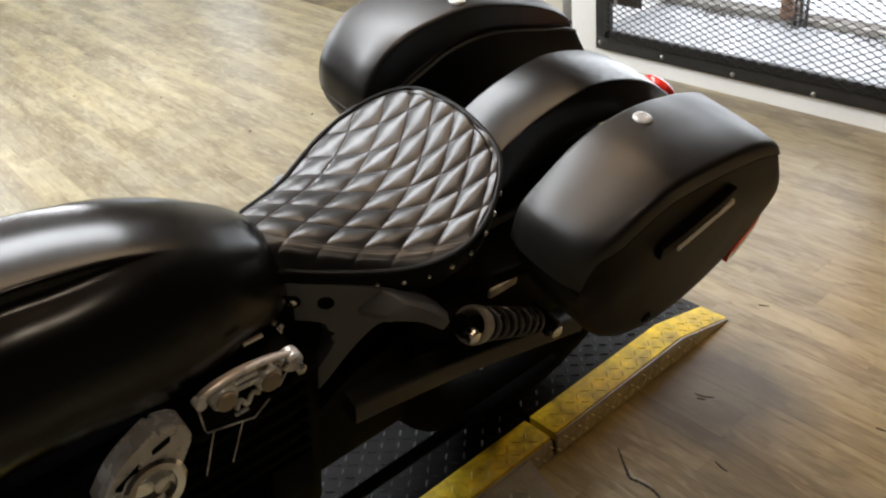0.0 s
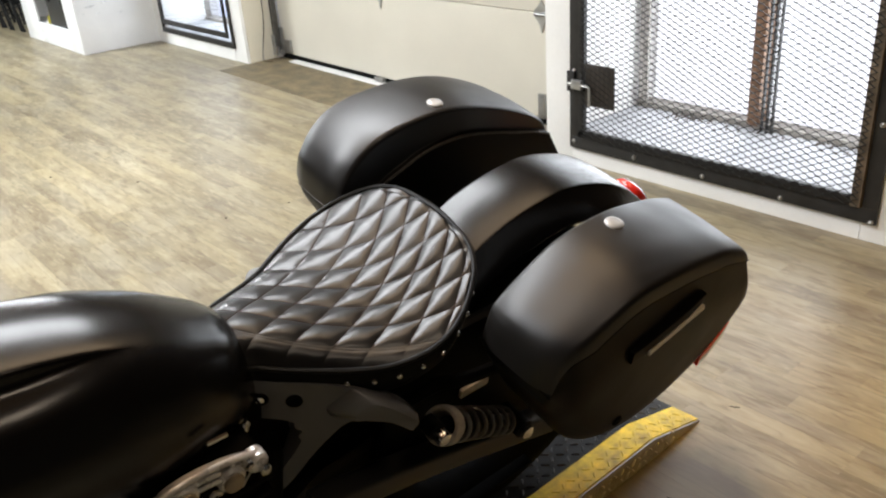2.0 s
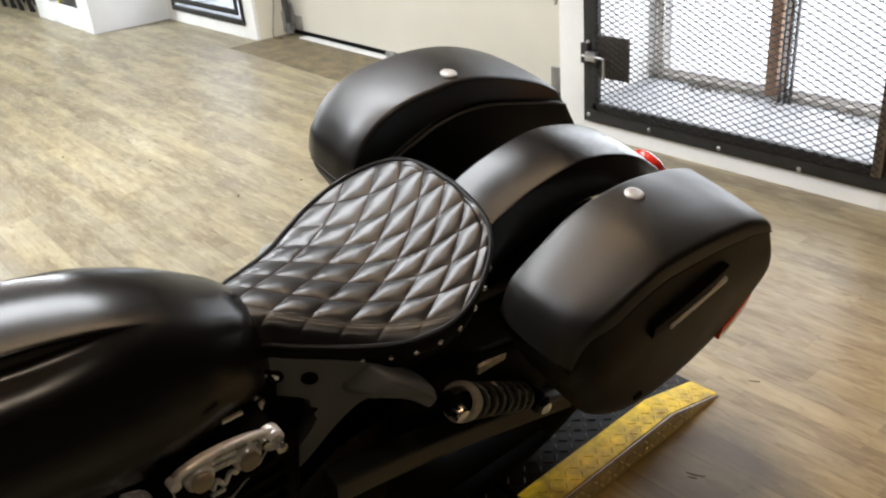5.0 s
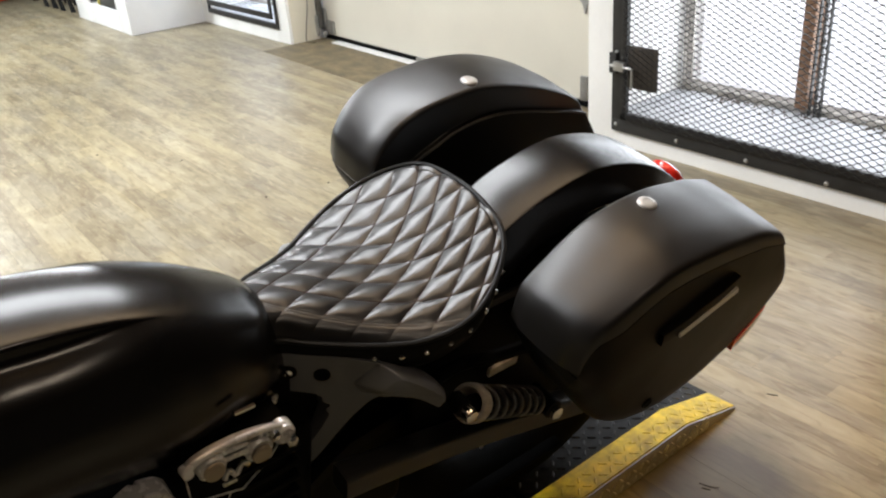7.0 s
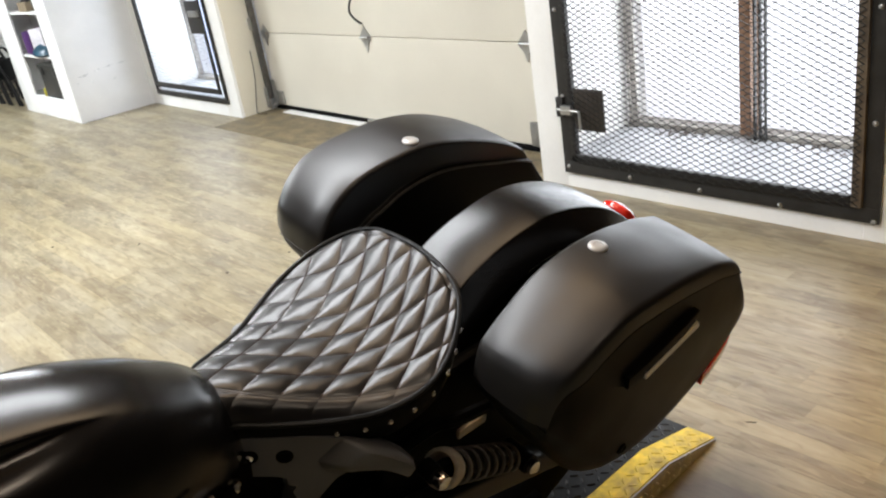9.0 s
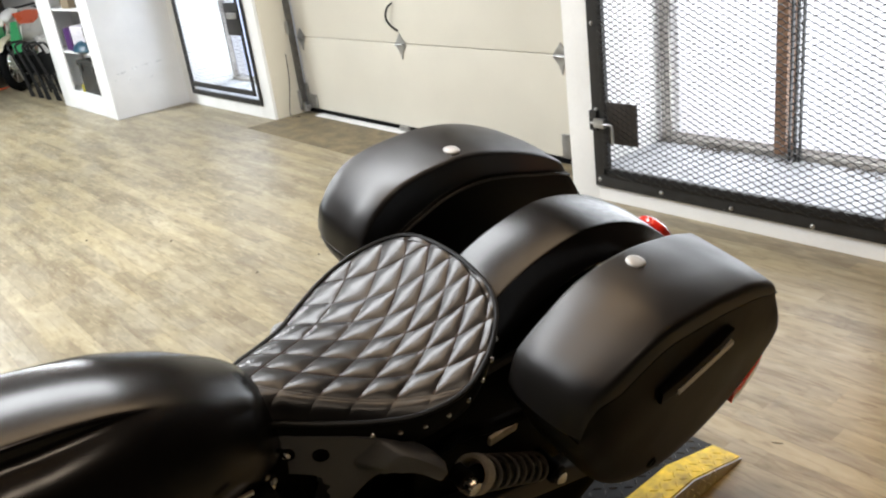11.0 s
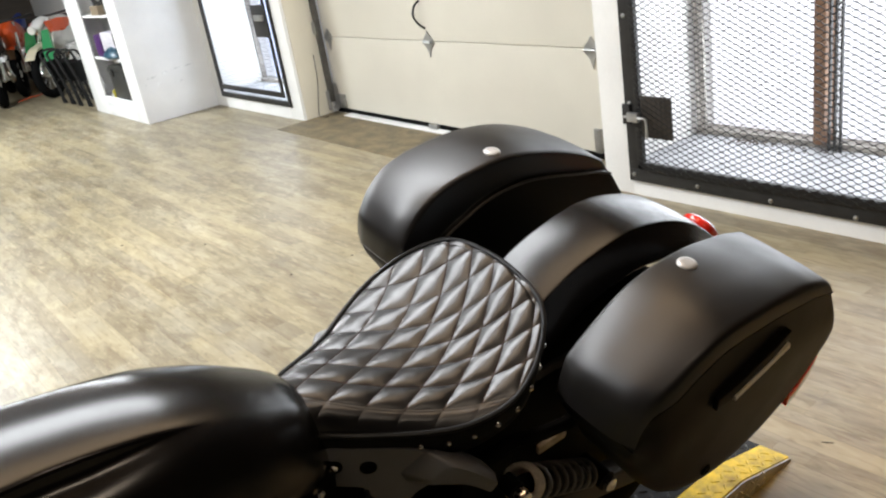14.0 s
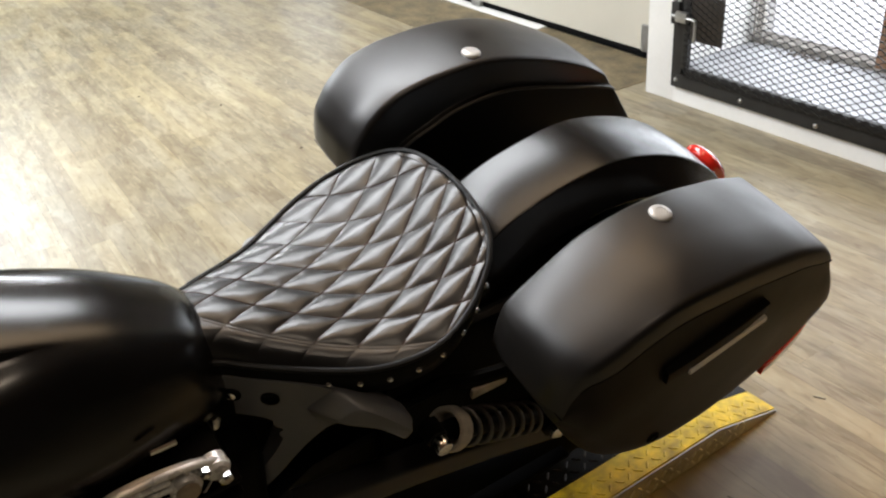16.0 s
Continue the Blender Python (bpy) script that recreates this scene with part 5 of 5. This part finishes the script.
part("lobe", lathe([(-0.006, 0.008), (0.009, 0.0075), (0.011, 0.001)], head_point(0.045, -0.017, 0.006), (0, -1, 0.1), 14), CAST_ALU, head)
part("head_stud", lathe([(-0.004, 0.009), (0.012, 0.009), (0.015, 0.005)], head_point(0.93, -0.010, 0.020), (0, -1, 0.1), 6), CHROME, head)
part("head_stud", lathe([(-0.004, 0.007), (0.012, 0.007), (0.015, 0.004)], head_point(0.80, 0.004, 0.012), (0, -1, 0.1), 6), CHROME, head)
part("rocker_stud", tube([head_point(0.50, 0.052, 0.0), head_point(0.68, 0.056, 0.0)], 0.004, 8), CHROME, head, "thin bright bar above the head")
part("shield", extruded([Vector(q) for q in ((0.04, -0.02), (0.06, -0.090), (0.52, -0.106), (0.80, -0.06), (0.88, -0.02))], 1, lambda p, d: head_point(p.x, p.y, 0.004 * d - 0.002), 0.001), ENGINE_BLACK, head, "black shield panel")
part("cylinder", box(-0.76, -0.58, -0.145, 0.12, 0.55, 0.80, 0.02), ENGINE_BLACK, bike, "black finned cylinder")
for k in range(6):
    part("fin", box(-0.775, -0.57, -0.152, 0.125, 0.56 + 0.035 * k, 0.570 + 0.035 * k, 0.002), ENGINE_BLACK, bike)
shield = [head_point(0.03, -0.02, 0.004), head_point(0.06, -0.090, 0.004), head_point(0.52, -0.106, 0.004), head_point(0.80, -0.060, 0.004), head_point(0.90, -0.03, 0.004)]
part("shield_edge", tube(shield, 0.0016, 6), CAST_ALU, head, "thin bright machined shield edge")
part("shield_edge", tube([head_point(0.13, -0.095, 0.004), head_point(0.00, -0.19, 0.002)], 0.0012, 6), CAST_ALU, head)
part("shield_edge", tube([head_point(0.40, -0.104, 0.004), head_point(0.26, -0.19, 0.002)], 0.0012, 6), CAST_ALU, head)
part("emblem", tube(curve_through([head_point(0.36, -0.066, 0.006), head_point(0.40, -0.050, 0.006), head_point(0.46, -0.066, 0.006), head_point(0.52, -0.046, 0.006), head_point(0.58, -0.052, 0.006)], 14), 0.004, 6), CAST_ALU, head, "small bright script emblem shape")
part("emblem", tube([head_point(0.34, -0.078, 0.006), head_point(0.46, -0.076, 0.006)], 0.003, 6), CAST_ALU, head)
rock = part("front_head", extruded(rounded([(-0.905, 0.70), (-0.86, 0.775), (-0.80, 0.815), (-0.765, 0.80), (-0.755, 0.765), (-0.79, 0.69), (-0.86, 0.66)], [0.03] * 7, 6), 1, lambda p, d: (p.x, -0.13 - 0.03 * d, p.y), 0.013), CAST_ALU, bike, "bright polished front cylinder head")
# no openings are cut: black inlays give the slots their darkness
for q in (((-0.868, 0.742), (-0.830, 0.768), (-0.836, 0.757), (-0.866, 0.735)), ((-0.812, 0.779), (-0.785, 0.790), (-0.787, 0.779), (-0.812, 0.770))):
    part("slot", extruded(rounded(q, [0.003] * 4, 2), 1, lambda p, d: (p.x, -0.158 - 0.004 * d, p.y), 0.0008), ENGINE_BLACK, rock, "black inlay for the dark of a cast slot")
part("head_ring", lathe([(0, 0.046), (0.02, 0.046), (0.024, 0.041), (0.022, 0.030), (0.006, 0.028), (0.006, 0.001)], (-0.825, -0.155, 0.712), (0.1, -1, 0.25), 30), CHROME, rock, "polished round cover ring")
part("head_bolt", lathe([(0, 0.012), (0.012, 0.012), (0.014, 0.006)], (-0.815, -0.163, 0.715), (0.1, -1, 0.25), 8), CHROME, rock)
part("head_bolt", lathe([(0, 0.009), (0.012, 0.009), (0.014, 0.004)], (-0.752, -0.165, 0.770), (0.1, -1, 0.25), 8), BLACK_PLASTIC, rock)
for k in range(4):
    part("case_emblem", tube([(-0.945 + 0.020 * k, -0.175, 0.715), (-0.935 + 0.020 * k, -0.175, 0.750 + 0.004 * (k % 2))], 0.004, 6), CAST_ALU, bike, "bright raised bars on the engine case" if k == 0 else "")
part("cover_plate", box(-0.64, -0.56, -0.14, -0.13, 0.40, 0.52, 0.006), ENGINE_BLACK, bike)

# fuel tank
SPINE = [(-1.14, 1.00), (-1.10, 1.030), (-1.0, 1.049), (-0.90, 1.047), (-0.85, 1.041), (-0.80, 1.032), (-0.75, 1.019), (-0.70, 1.000), (-0.65, 0.977), (-0.60, 0.948), (-0.575, 0.932), (-0.555, 0.914), (-0.545, 0.896)]
WIDE = [(-1.14, 0.55), (-1.10, 0.80), (-1.0, 1.0), (-0.85, 1.0), (-0.75, 0.965), (-0.70, 0.915), (-0.65, 0.83), (-0.60, 0.70), (-0.575, 0.61), (-0.555, 0.50), (-0.545, 0.43)]


def tank_ring(u, shrink=1.0):
    w0, k = smooth_at(SPINE, u), smooth_at(WIDE, u)
    g = max(0.0, min(1.0, (-0.695 - u) / 0.17))
    g = g * g * (3 - 2 * g)
    drop = [(0.0, 0), (0.015, 0), (0.03, 0), (0.045, -0.0005), (0.054, -0.001), (0.059, -0.0015), (0.062, -0.001), (0.0638, 0.002), (0.0648, 0.007), (0.0658, 0.011), (0.069, 0.0145), (0.075, 0.0155), (0.082, 0.0145), (0.090, 0.012), (0.107, 0.0075), (0.124, 0.004), (0.139, 0.001)]
    half = [(v, -2.4 * v * v - 900 * v ** 5 - d * g) for v, d in drop] + [(0.149, -0.115), (0.152, -0.150), (0.140, -0.200), (0.110, -0.235), (0.06, -0.25)]
    h = 1.0 if u < -0.7 else 0.62 + 0.38 * min(1, (-0.56 - u) / 0.14)
    prof = [(v, d) for v, d in half] + [(-v, d) for v, d in half[:0:-1]]
    return [(u, v * k * shrink, w0 + d * h - (1 - shrink) * 0.07) for v, d in prof]


part("fuel_tank", loft([tank_ring(-1.145, 0.7)] + [tank_ring(-1.14 + 0.59 * i / 60) for i in range(61)] + [tank_ring(-0.546, 0.985), tank_ring(-0.542, 0.95), tank_ring(-0.539, 0.88), tank_ring(-0.537, 0.75)]), TANK_PAINT, bike, "satin black teardrop fuel tank with side creases", angle=60)
part("filler_cap", lathe([(0, 0.04), (0.006, 0.04), (0.010, 0.034), (0.011, 0.001)], (-1.02, 0, 1.034), (0.0, 0, 1), 26), BLACK_PLASTIC, bike, "black filler cap")
part("frame_neck", tube([(-1.12, 0, 0.98), (-1.25, 0, 0.86)], 0.05, 14), BLACK_PLASTIC, bike)
for s in (-1, 1):
    part("fork_leg", tube([(-1.26, s * 0.10, 1.02), (-1.50, s * 0.10, 0.40)], 0.03, 12), BLACK_STEEL, bike)
part("front_fender", loft([[(-1.50 + 0.43 * math.cos(a), v, 0.40 + (0.43 - 2 * v * v) * math.sin(a)) for v in (-0.08, -0.04, 0, 0.04, 0.08)] for a in (0.4 + 0.2 * k for k in range(12))], closed=False), MATTE_BLACK, bike)
part("headlamp", lathe([(0, 0.03), (0.02, 0.07), (0.08, 0.09), (0.12, 0.09), (0.125, 0.08), (0.125, 0.01)], (-1.33, 0, 0.98), (-1, 0, 0.05), 24), MATTE_BLACK, bike)
part("handlebar", tube(curve_through([(-1.05, -0.46, 1.26), (-1.10, -0.36, 1.25), (-1.20, -0.16, 1.18), (-1.24, 0, 1.14), (-1.20, 0.16, 1.18), (-1.10, 0.36, 1.25), (-1.05, 0.46, 1.26)], 30), 0.0125, 10), BLACK_STEEL, bike)
for s in (-1, 1):
    part("grip", tube([(-1.045, s * 0.47, 1.26), (-1.095, s * 0.37, 1.25)], 0.018, 12), RUBBER, bike, "black rubber grip")
part("lever_perch", box(-1.16, -1.10, -0.40, -0.31, 1.23, 1.32, 0.01), BLACK_PLASTIC, bike)

# side stand
part("side_stand", tube([(-0.62, -0.14, 0.28), (-0.60, -0.30, 0.09)], 0.014, 8), BLACK_STEEL, bike, "black side stand")

# ---- solo seat ----
SEAT_W = [(-0.585, 0.045), (-0.575, 0.058), (-0.545, 0.068), (-0.525, 0.080), (-0.474, 0.105), (-0.436, 0.124), (-0.388, 0.150), (-0.344, 0.167), (-0.31, 0.174), (-0.28, 0.174), (-0.246, 0.166), (-0.215, 0.151), (-0.188, 0.130), (-0.170, 0.104), (-0.160, 0.075), (-0.155, 0.045), (-0.152, 0.015)]
SEAT_Z = [(-0.59, 0.915), (-0.54, 0.905), (-0.48, 0.892), (-0.42, 0.880), (-0.36, 0.874), (-0.30, 0.878), (-0.24, 0.899), (-0.20, 0.921), (-0.17, 0.938), (-0.14, 0.952)]
SEAT_RIM = [(-0.59, 0.884), (-0.54, 0.871), (-0.48, 0.862), (-0.42, 0.858), (-0.36, 0.862), (-0.30, 0.875), (-0.24, 0.897), (-0.20, 0.916), (-0.17, 0.932), (-0.14, 0.945)]
SEAT_MID = [(-0.59, 0.0), (-0.54, 0.0), (-0.43, -0.009), (-0.34, -0.004), (-0.28, 0.002), (-0.21, 0.012), (-0.15, 0.018)]
SEAT_TAIL = -0.1521


def half_width(u):
    return smooth_at(SEAT_W, u)


def seat_mid(u):
    return smooth_at(SEAT_MID, u)


OUTLINE = curve_through([Vector((u, seat_mid(u) + w, 0)) for u, w in SEAT_W] + [Vector((u, seat_mid(u) - w, 0)) for u, w in SEAT_W[::-1]], 180)


def seat_height(u, v):
    f = abs(v - seat_mid(u)) / max(half_width(u), 0.02)
    f = min(1.0, math.hypot(f, max(0.0, 1.0 - (SEAT_TAIL - u) / 0.05)))
    top = smooth_at(SEAT_Z, u)
    # the left flank rolls over more steeply than the right one
    fall = 2.0 if v > seat_mid(u) or u > -0.27 else 2.0 + 2.0 * min(1.0, (-0.27 - u) / 0.05)
    return top - (top - smooth_at(SEAT_RIM, u) - 0.002) * f ** fall - 0.004 * f ** 10


def cubic(u, v, c):
    u += 0.33
    return c[0] + c[1] * u + c[2] * v + c[3] * u * u + c[4] * u * v + c[5] * v * v + c[6] * u ** 3 + c[7] * u * u * v + c[8] * u * v * v + c[9] * v ** 3


def line_a(u, v):
    return cubic(u, v, (2.052, 10.573, -19.527, 16.614, -4.771, 10.705, 44.643, 10.436, -15.448, 37.513))


def line_b(u, v):
    return cubic(u, v, (3.225, 10.465, 19.361, -13.626, 6.109, -13.441, -8.708, -26.087, 15.737, -38.011))


def border(u, v):
    """1 on the quilted field, 0 on the plain roll along the seat's left side and at the rim."""
    off = half_width(u) - abs(v - seat_mid(u))
    return min(1.0, max(0.0, (line_b(u, v) + 0.10) / 0.12)) * min(1.0, max(0.0, (u + 0.582) / 0.012)) * min(1.0, max(0.0, off / 0.007)) * min(1.0, max(0.0, (SEAT_TAIL - 0.001 - u) / 0.006))


def quilt(u, v):
    fa, fb = abs((line_a(u, v) % 1) - 0.5) * 2, abs((line_b(u, v) % 1) - 0.5) * 2
    puff = (1 - fa ** 2.5) * (1 - fb ** 2.5) - 0.06 * math.exp(-((1 - fa) / 0.04) ** 2) - 0.06 * math.exp(-((1 - fb) / 0.04) ** 2)
    # each cushion is filled a little differently
    ka, kb = math.floor(line_a(u, v)), math.floor(line_b(u, v))
    fill = 0.85 + 0.3 * ((math.sin(ka * 12.9898 + kb * 78.233) * 43758.5453) % 1.0)
    off = half_width(u) - abs(v - seat_mid(u))
    plain = 0.45 * min(1.0, max(0.0, off / 0.014)) * min(1.0, max(0.0, (-line_b(u, v) - 0.10) / 0.25)) ** 0.6 * (1 - 0.8 * fa ** 6)
    f = border(u, v)
    return 0.0040 * (f * fill * puff + (1 - f) * plain)


seat = part("seat", bmesh.new(), LEATHER, bike, "black leather solo seat with diamond quilting")
NU, NV = 430, 300
rows = []
for i in range(NU + 1):
    u = -0.585 + (SEAT_TAIL + 0.585) * i / NU
    hw, mid = half_width(u), seat_mid(u)
    rows.append([(u, v, seat_height(u, v) + quilt(u, v)) for v in (mid + hw * (2 * j / NV - 1) for j in range(NV + 1))])
me = bpy.data.meshes.new("quilted_top")
me.from_pydata([p for r in rows for p in r], [], [(i * (NV + 1) + j, i * (NV + 1) + j + 1, (i + 1) * (NV + 1) + j + 1, (i + 1) * (NV + 1) + j) for i in range(NU) for j in range(NV)])
me.materials.append(LEATHER)
me.polygons.foreach_set("use_smooth", [True] * len(me.polygons))
ob = new("quilted_top", me)
ob.parent = seat
tagged(ob, "diamond-quilted black leather cover")
edge = [Vector((p.x, p.y, smooth_at(SEAT_RIM, p.x) - 0.003)) for p in OUTLINE]
part("piping", tube([Vector((-0.3 + (p.x + 0.3) * 1.008, p.y * 1.012, p.z + 0.002)) for p in edge], 0.0044, 8), PIPING, seat, "black welted piping")
part("skirt", loft([[Vector((-0.3 + (p.x + 0.3) * kx, p.y * ky, p.z + dz)) for p in edge] for kx, ky, dz in ((1, 1, -0.002), (1.008, 1.03, -0.02), (1.0, 1.01, -0.045), (0.95, 0.92, -0.070), (0.8, 0.7, -0.074))], caps=False, closed=False), SKIRT, seat, "plain black leather seat skirt")
# studs along the lower rim
walked, last = 0.0, None
for a, b in zip(edge, edge[1:]):
    walked += (b - a).length
    if walked > 0.036:
        walked = 0.0
        if -0.47 < b.x:
            d = (b - a).normalized()
            o = Vector((d.y, -d.x, 0)).normalized()
            if o.dot(Vector((b.x + 0.3, b.y, 0))) < 0:
                o = -o
            part("stud", lathe([(0, 0.0048), (0.002, 0.0045), (0.0038, 0.003), (0.0045, 0.0005)], b + o * 0.004 + Vector((0, 0, -0.022)), o, 10), CHROME, seat, "small chrome stud" if last is None else "")
            last = b
# stitches along the quilting seams
verts, faces = [], []


def stitch(u, v, d):
    d = d.normalized() * 0.0028
    n = Vector((d.y, -d.x, 0)).normalized() * 0.0013
    z = seat_height(u, v) - 0.0002
    kk = len(verts)
    for s, t in ((-1, -1), (-1, 1), (1, 1), (1, -1)):
        verts.append((u + s * d.x + t * n.x, v + s * d.y + t * n.y, z))
    verts.append((u, v, z + 0.0008))
    faces.extend([(kk, kk + 1, kk + 4), (kk + 1, kk + 2, kk + 4), (kk + 2, kk + 3, kk + 4), (kk + 3, kk, kk + 4)])


for line in (line_a, line_b):
    for k in range(-4, 9):
        for start in (-0.50, -0.38, -0.28, -0.19):
            # follow the seam line = k both ways from where it crosses this station
            v0 = None
            for i in range(120):
                v = -0.18 + 0.003 * i
                if (line(start, v) - k) * (line(start, v + 0.003) - k) <= 0 and abs(v - seat_mid(start)) < half_width(start):
                    v0 = v
            if v0 is None:
                continue
            for way in (1, -1):
                u, v = start, v0
                for i in range(90):
                    gu, gv = (line(u + 1e-4, v) - line(u, v)) / 1e-4, (line(u, v + 1e-4) - line(u, v)) / 1e-4
                    g = math.hypot(gu, gv)
                    e = (line(u, v) - k) / g
                    u, v = u - e * gu / g, v - e * gv / g
                    if border(u, v) > 0.9 and not any(abs(u - q[0]) + abs(v - q[1]) < 0.0025 for q in verts[4::5]):
                        stitch(u, v, Vector((-gv, gu, 0)))
                    u, v = u - way * gv / g * 0.0052, v + way * gu / g * 0.0052
                    if u < -0.58 or u > SEAT_TAIL or abs(v - seat_mid(u)) > half_width(u):
                        break
me = bpy.data.meshes.new("stitching")
me.from_pydata(verts, [], faces)
me.materials.append(THREAD)
ob = new("stitching", me)
ob.parent = seat
tagged(ob, "brown quilting thread", "", "", "stuff")

# clutch lever, its slot near the end drawn as a black inlay
BLADE = [(-0.9475, -0.497), (-0.9475, -0.508), (-0.9525, -0.5180), (-0.960, -0.5235), (-0.972, -0.522), (-0.992, -0.505), (-1.02, -0.470), (-1.065, -0.41), (-1.12, -0.375), (-1.11, -0.345), (-1.05, -0.365), (-1.005, -0.39), (-0.975, -0.425), (-0.962, -0.450), (-0.955, -0.476)]


def blade_point(x, y, h):
    """A place on the lever, which drops from its flat end to the perch."""
    drop = min(1.0, max(0.0, (-1.0 - x) / 0.12))
    return Vector((x, y, 1.45 - 0.14 * drop * drop * (3 - 2 * drop) + h))


lever = part("clutch_lever", extruded(rounded(BLADE, [0.006, 0.006, 0.006, 0.006, 0.008, 0.02, 0.03, 0.03, 0.01, 0.01, 0.03, 0.02, 0.02, 0.02, 0.01], 4), 1, lambda p, d: blade_point(p.x, p.y, 0.017 * (d - 1)), 0.0035), LEVER_ALU, bike, "brushed aluminium clutch lever with a slot")
# slightly raised black inlay in place of the slot's inner shade
slot = rounded([(-0.9540, -0.5125), (-0.9635, -0.4990), (-0.9695, -0.4830), (-0.9715, -0.4700), (-0.9625, -0.4750), (-0.9550, -0.4915)], [0.002, 0.006, 0.005, 0.002, 0.005, 0.006], 4)
part("slot", extruded(slot, 1, lambda p, d: blade_point(p.x, p.y, -0.004 + 0.0046 * d), 0.0003), ENGINE_BLACK, lever, "black inlay for the dark of the slot")
part("pivot_screw", lathe([(-0.002, 0.003), (0.001, 0.003), (0.0022, 0.002), (0.0025, 0.0004)], (-0.9626, -0.4585, 1.45), (0, -0.2, 1), 12), CHROME, lever, "small bright screw")

# ---- marks in the floor covering ----
def floor_mark(name, pts, half, label, material):
    pts = curve_through([(x, y, 0.0) for x, y in pts], 6 * len(pts))
    rings = []
    for i, p in enumerate(pts):
        d = (pts[min(i + 1, len(pts) - 1)] - pts[max(i - 1, 0)]).normalized()
        o = Vector((-d.y, d.x, 0))
        w = half * (0.35 + 0.65 * math.sin(math.pi * (i + 0.5) / len(pts))) * (0.7 + 0.5 * math.sin(i * 2.3) ** 2)
        rings.append([p - o * w, p - o * w * 0.5 + Vector((0, 0, 0.0012)), p + o * w * 0.5 + Vector((0, 0, 0.0012)), p + o * w])
    return solid(name, loft(rings), material, label, "floor damage")


TORN = mat("torn_vinyl_edge", (0.03, 0.023, 0.016), 0.8, fine=200)
PALE_EDGE = mat("lifted_vinyl_edge", (0.36, 0.33, 0.29), 0.5, fine=200)
floor_mark("floor_tear", [(1.235, 0.985), (1.215, 0.958), (1.193, 0.926), (1.180, 0.904), (1.185, 0.880), (1.187, 0.854), (1.182, 0.826), (1.165, 0.790), (1.15, 0.72)], 0.0042, "dark torn seam in the vinyl floor", TORN)
floor_mark("floor_tear", [(1.199, 0.922), (1.188, 0.903), (1.192, 0.880), (1.194, 0.854)], 0.0035, "pale lifted edge of the torn vinyl", PALE_EDGE)
for q in (((1.515, 0.968), (1.522, 0.945), (1.535, 0.925)), ((1.505, 0.955), (1.515, 0.935)), ((1.355, 0.797), (1.349, 0.78), (1.347, 0.758)), ((1.950, 1.062), (1.965, 1.036)), ((1.700, 0.595), (1.704, 0.57))):
    floor_mark("floor_scratch", q, 0.003, "short dark scratch in the vinyl floor", TORN)
for x, y in ((1.551, 4.383), (1.937, 3.463), (1.632, 3.536), (1.246, 4.875)):
    floor_mark("floor_scratch", ((x, y), (x + 0.012, y + 0.016)), 0.006, "small dark speck on the floor", TORN)

# ---- floor planks ----
PW, PL = 0.152, 0.92
plank_mesh = finish("plank", box(-PW / 2 + 0.0001, PW / 2 - 0.0001, -PL / 2 + 0.0001, PL / 2 - 0.0001, -0.012, 0.0, 0.0002, segs=1), PLANK, False)
floor = bpy.data.objects["floor"]
far = bmesh.new()
rest_v, rest_f = [], []
made = 0
for i in range(int((3.9 - X_WEST) / PW) + 1):
    x = 3.86 - PW / 2 - i * PW
    if x < X_WEST:
        break
    shift = (i * 0.377 + 0.13 * math.sin(i * 2.1)) % 1.0 * PL
    y = Y_SOUTH - PL + shift
    while y < Y_NORTH + PL:
        near = 0.55 < x < 3.4 and 0.2 < y < 8.6 and not (x > 3.26 and y < 3)
        dz = -0.0001 * ((i * 7 + int(y * 13)) % 4)
        if near and made < 300:
            p = new("plank", plank_mesh)
            p.location = (x, y, dz)
            p.parent = floor
            made += 1
        else:
            k = len(rest_v)
            a, b = PW / 2 - 0.0003, PL / 2 - 0.0003
            for z in (0.0, -0.012):
                rest_v += [(x - a, y - b, z + dz), (x + a, y - b, z + dz), (x + a, y + b, z + dz), (x - a, y + b, z + dz)]
            rest_f += [(k, k + 1, k + 2, k + 3), (k, k + 4, k + 5, k + 1), (k + 1, k + 5, k + 6, k + 2), (k + 2, k + 6, k + 7, k + 3), (k + 3, k + 7, k + 4, k)]
        y += PL
me = bpy.data.meshes.new("far_planks")
me.from_pydata(rest_v, [], rest_f)
me.materials.append(PLANK_FAR)
ob = new("far_planks", me)
ob.parent = floor
tagged(ob, "", "", "", "stuff")
